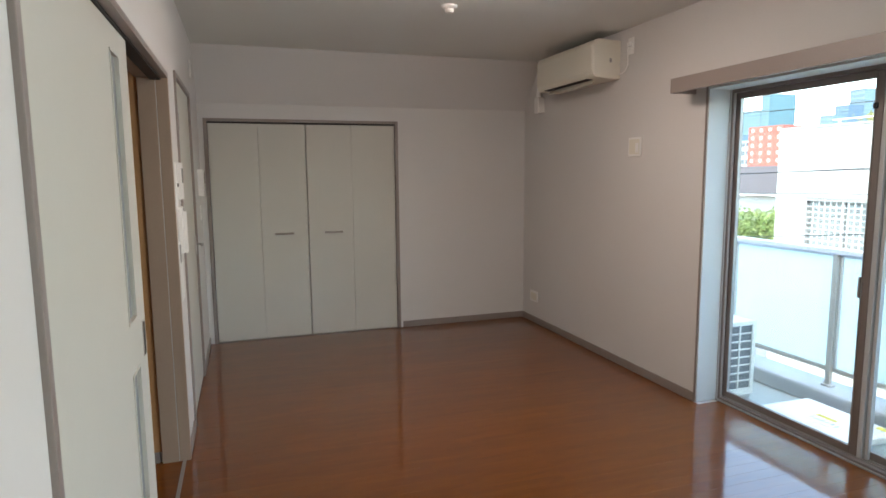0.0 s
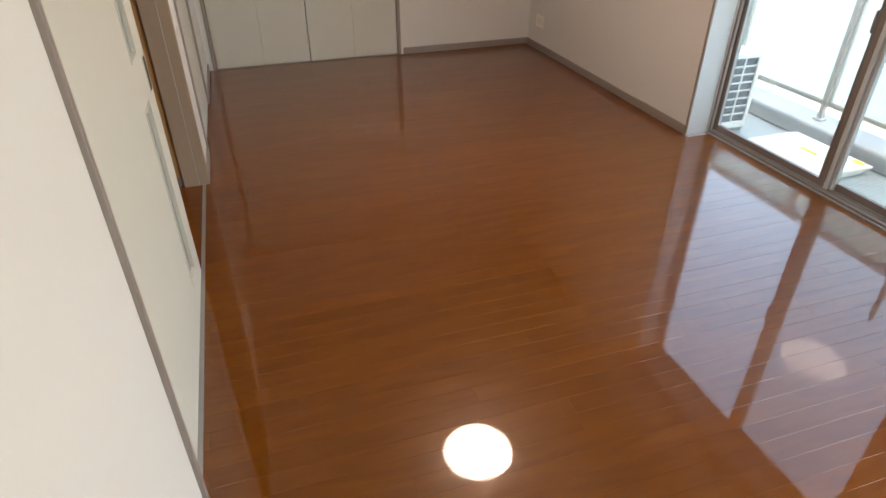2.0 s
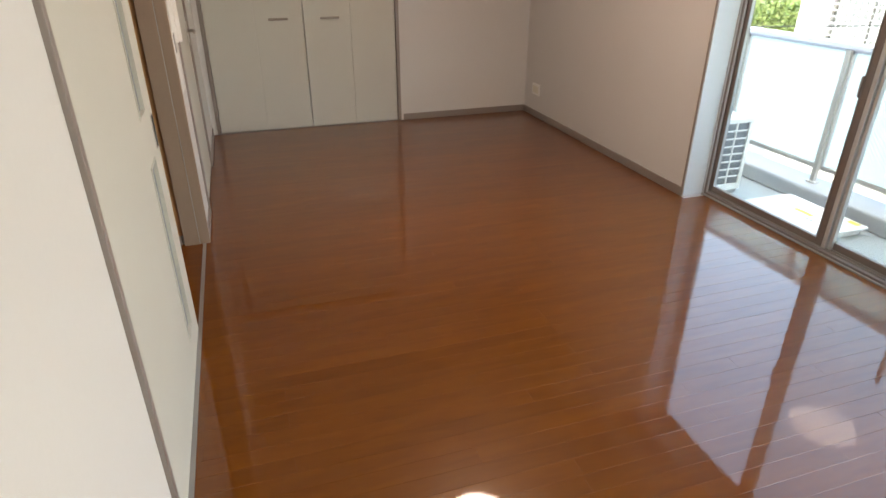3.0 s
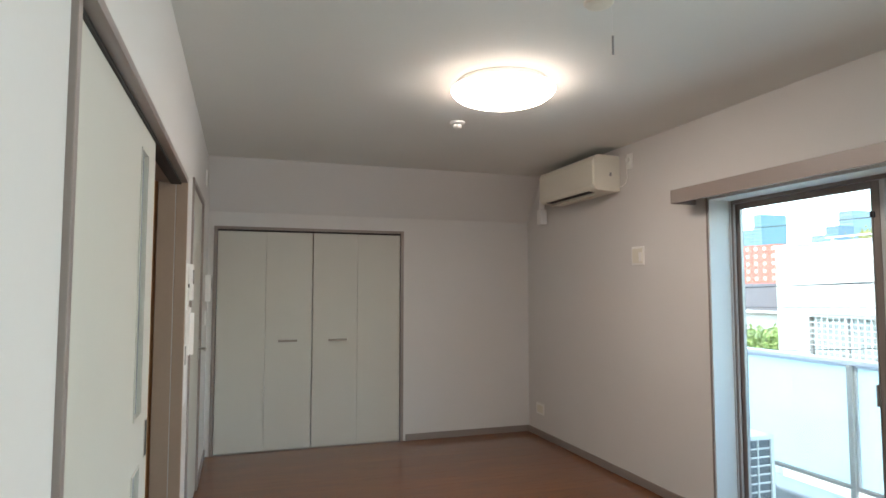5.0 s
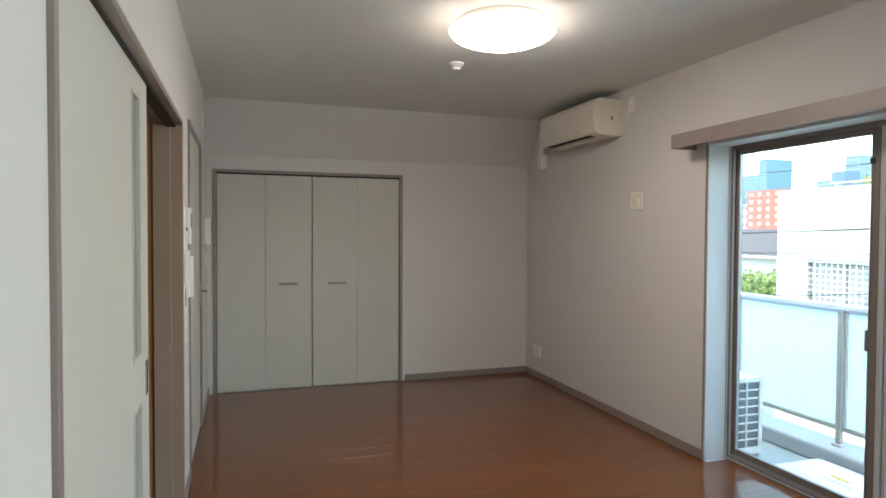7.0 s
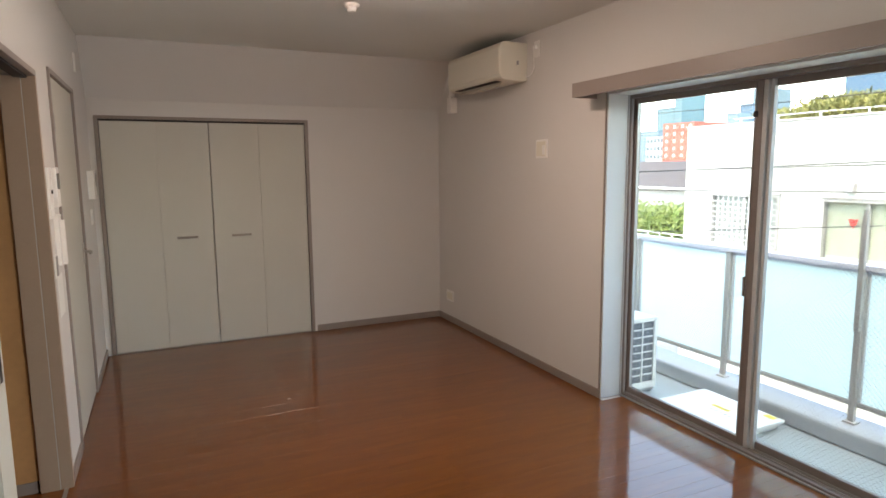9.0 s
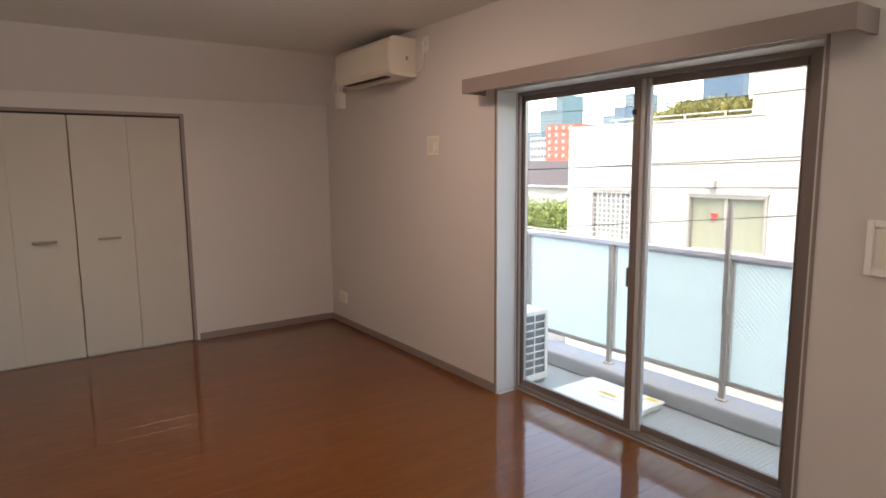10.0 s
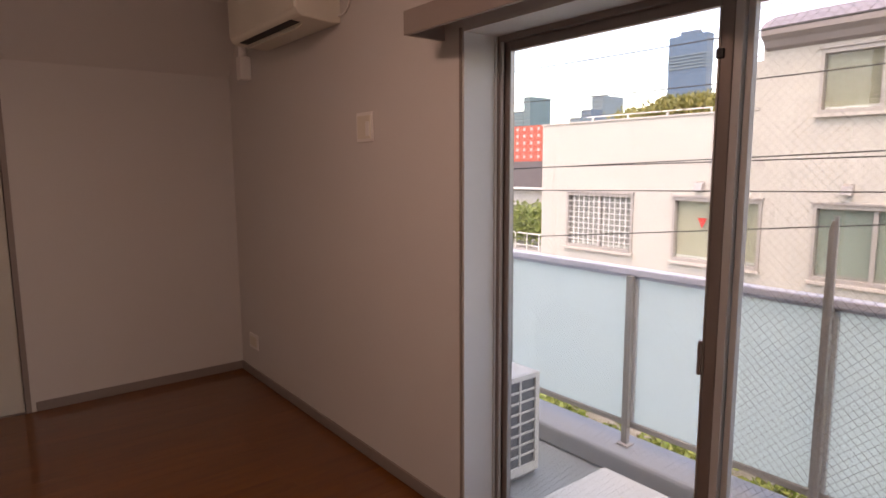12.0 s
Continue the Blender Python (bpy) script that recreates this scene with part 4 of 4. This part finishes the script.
bush("rooftop_shrubs", "olive green shrubs in a rooftop planter", 16.7, 17.4, 7.2, 11.2, 2.42, 3.5, 15000, 0.07, M_LEAF2, 3, spiky=True)
plant_box = thing("planter", "pale rooftop planter trough", "planter", (17.0, 9.2, 2.42))
part("trough", box(16.6, 17.5, 7.1, 11.3, 2.421, 2.75, bevel=0.01), M_PALE, plant_box)
bush("garden_bush", "bright green bush behind a low rail", 29.5, 31.0, 24.5, 33.0, -3.4, -0.5, 9000, 0.16, M_LEAF, 5)
low = thing("garden_railing", "white low railing before the bush", "railing", (28.6, 27, -3.4))
part("rail", boxes((28.6, 28.66, 22, 33, -2.62, -2.55), (28.6, 28.66, 22, 33, -3.35, -3.3)), M_LATTICE, low)
for i in range(11):
    part("post", box(28.6, 28.66, 22.5 + i, 22.56 + i, -3.6, -2.6205), M_LATTICE, low)
structure("terrace", box(28.0, 34.0, 21, 36, -6.0, -3.6), M_PALE, "pale concrete retaining terrace")

# ---- farther houses and towers ----
def far_block(name, label, x0, x1, y0, y1, z1, material, nf, ny, gl=M_WINDARK, margin=0.25, z0=-6.0, win_h=0.5):
    """A plain block with bands of windows set into the face that looks this way."""
    ob = thing(name, label, "building", ((x0 + x1) / 2, (y0 + y1) / 2, z0))
    part("wall", box(x0, x1, y0, y1, z0, z1), material, ob)
    fh, bw = (z1 - z0) / nf, (y1 - y0) / ny
    if nf * ny <= 200:
        for i in range(nf):
            for j in range(ny):
                a, z = y0 + bw * (j + margin / 2), z0 + fh * (i + 0.3)
                part("window", box(x0 - 0.02 * fh, x0 - 0.001, a, a + bw * (1 - margin), z, z + fh * win_h), gl, ob)
    else:
        bm = bmesh.new()
        for i in range(nf):
            for j in range(ny):
                a, z = y0 + bw * (j + margin / 2), z0 + fh * (i + 0.3)
                block(bm, x0 - 0.02 * fh, x0 - 0.001, a, a + bw * (1 - margin), z, z + fh * win_h)
        tagged(part("windows", bm, gl, ob), kind="stuff")
    return ob


def k(y, z, X, eye=(1.583, 0.524, 1.523)):
    """A place at depth 100 in that direction carried out to depth X."""
    s = (X - eye[0]) / (100 - eye[0])
    return eye[1] + (y - eye[1]) * s, eye[2] + (z - eye[2]) * s


y1_, zt_ = k(61.8, 23.3, 400)
y0_, _ = k(54.8, 23.3, 400)
tw = far_block("skyscraper", "blue glass skyscraper under construction, far off", 400, 408, y0_, y1_, zt_, M_TOWER, 30, 9, M_TOWERG, 0.15, win_h=0.8)
for i in range(5):
    part("scaffold_deck", box(399, 409, y0_ - 0.3, y1_ + 0.3, zt_ - 22 + 2.1 * i, zt_ - 21.2 + 2.1 * i), M_TOWERC, tw, "pale scaffold deck")
part("roof_house", box(401, 407, y0_ + 8, y1_ - 8, zt_, zt_ + 3), M_TOWER, tw)
part("crane", boxes((405, 405.6, y0_ + 8, y0_ + 8.6, zt_, zt_ + 8), (405, 405.6, y0_ + 24, y0_ + 24.6, zt_, zt_ + 7)), M_GREYP, tw)
for nm, a, b, z, X, mt, nf, ny in (("office_tower", 75.5, 78.1, 15.0, 300, M_TOWERC, 20, 5), ("office_tower", 78.2, 80.7, 12.6, 290, M_TOWER, 18, 5),
                                   ("apartment_tower", 81.1, 83.6, 11.2, 280, M_TOWERC, 16, 5), ("teal_tower", 94.7, 96.6, 16.5, 300, M_TOWERB, 24, 5),
                                   ("teal_tower", 96.7, 101.5, 13.6, 305, M_TOWERB, 20, 6), ("apartment_tower", 101.0, 108.0, 9.0, 280, M_TOWERC, 16, 8)):
    ya, zt2 = k(a, z, X)
    yb, _ = k(b, z, X)
    far_block(nm, "pale bluish tower block, far off", X, X + 20, ya, yb, zt2, mt, nf, ny, M_WINDARK, 0.2)
ya, zt2 = k(91.0, 10.3, 120)
yb, _ = k(99.5, 10.3, 120)
red = far_block("vermilion_building", "vermilion apartment building with pale stripes", 120, 132, ya, yb, zt2, M_REDB, 10, 4, M_PALE, 0.68, win_h=0.45)
far_block("white_annex", "pale stepped apartment building", 122, 130, yb + 0.2, yb + 8, zt2 - 3, M_PALE, 7, 6)
far_block("pale_building", "pale low building behind the roofs", 70, 80, 64.0, 76, 1.9, M_PALE, 3, 8)
far_block("grey_house", "grey house with wide windows", 45, 52, 42.5, 54, 1.0, M_CAR, 3, 7, M_PALE)
house = thing("tiled_house", "house with a dark brown hipped roof", "house", (36, 33, -6))
part("wall", box(34, 42, 27, 40, -6, 0.0), M_PALE, house)
part("roof", prism([(33.5, 0.0), (42.5, 0.0), (40, 1.9), (38, 1.9)], "y", 26.5, 40.5), M_BROWNROOF, house, "dark brown roof")
part("gutter", box(33.4, 33.5, 26.5, 40.5, -0.12, 0.02), M_LATTICE, house)

# ---- the street below, seen between curb and rail ----
structure("road", box(6.0, 11.5, -60, 90, -5.995, -5.96), M_CAR, "grey street")
for i, (a, b) in enumerate(((0.6, 2.6), (3.6, 5.6), (6.6, 9.0), (10.0, 12.4))):
    bush("street_shrub", "bright green shrub at the foot of the building", 12.9, 14.0, a, b, -5.99, -4.35, 3000, 0.14, M_LEAF, 9 + i)

# ---- floor boards ----
ROW = 0.0757
rnd = random.Random(11)
cache = {}


def board_mesh(length):
    key = round(length, 3)
    if key not in cache:
        bm = bmesh.new()
        a, w, t, c = key / 2 - 0.0001, ROW / 2 - 0.0002, 0.0055, 0.00028
        top = [bm.verts.new((sx * (a - c), sy * (w - c), 0)) for sx, sy in ((-1, -1), (1, -1), (1, 1), (-1, 1))]
        mid = [bm.verts.new((sx * a, sy * w, -c)) for sx, sy in ((-1, -1), (1, -1), (1, 1), (-1, 1))]
        bot = [bm.verts.new((sx * a, sy * w, -t)) for sx, sy in ((-1, -1), (1, -1), (1, 1), (-1, 1))]
        bm.faces.new(top)
        for r0, r1 in ((mid, top), (bot, mid)):
            for i in range(4):
                bm.faces.new((r0[i], r0[(i + 1) % 4], r1[(i + 1) % 4], r1[i]))
        cache[key] = mesh_of("plank", bm, M_WOOD)
    return cache[key]


rest = bmesh.new()
n_rows = int((YN - YS) / ROW) + 1
X_LO, X_HI = -0.15, XE - 0.013
LENGTHS = (1.515, 1.818)
made = 0
for r in range(n_rows):
    y = YN - 0.006 - ROW * (r + 0.5)
    hall = SL_Y0 < y < SL_Y1
    lo = -0.9 if hall else 0.0
    hi = XE + 0.157 if WIN_Y0 + 0.02 < y - ROW / 2 and y + ROW / 2 < WIN_Y1 - 0.01 else XE - 0.013
    x = lo
    first = True
    while x < hi - 0.01:
        ln = rnd.choice(LENGTHS) if not first else rnd.choice((0.3, 0.606, 0.91, 1.21))
        ln = min(ln, hi - x)
        if hi - x - ln < 0.15:
            ln = hi - x
        first = False
        if y > -0.9 and made < 298:
            ob = new("plank", board_mesh(ln))
            ob.location = (x + ln / 2, y, -0.0003 * rnd.random())
            ob.parent = floor
            made += 1
        else:
            block(rest, x + 0.0005, x + ln - 0.0005, y - ROW / 2 + 0.0004, y + ROW / 2 - 0.0004, -0.0055, 0)
        x += ln
tagged(part("planks_rest", rest, M_WOOD, floor), kind="stuff")
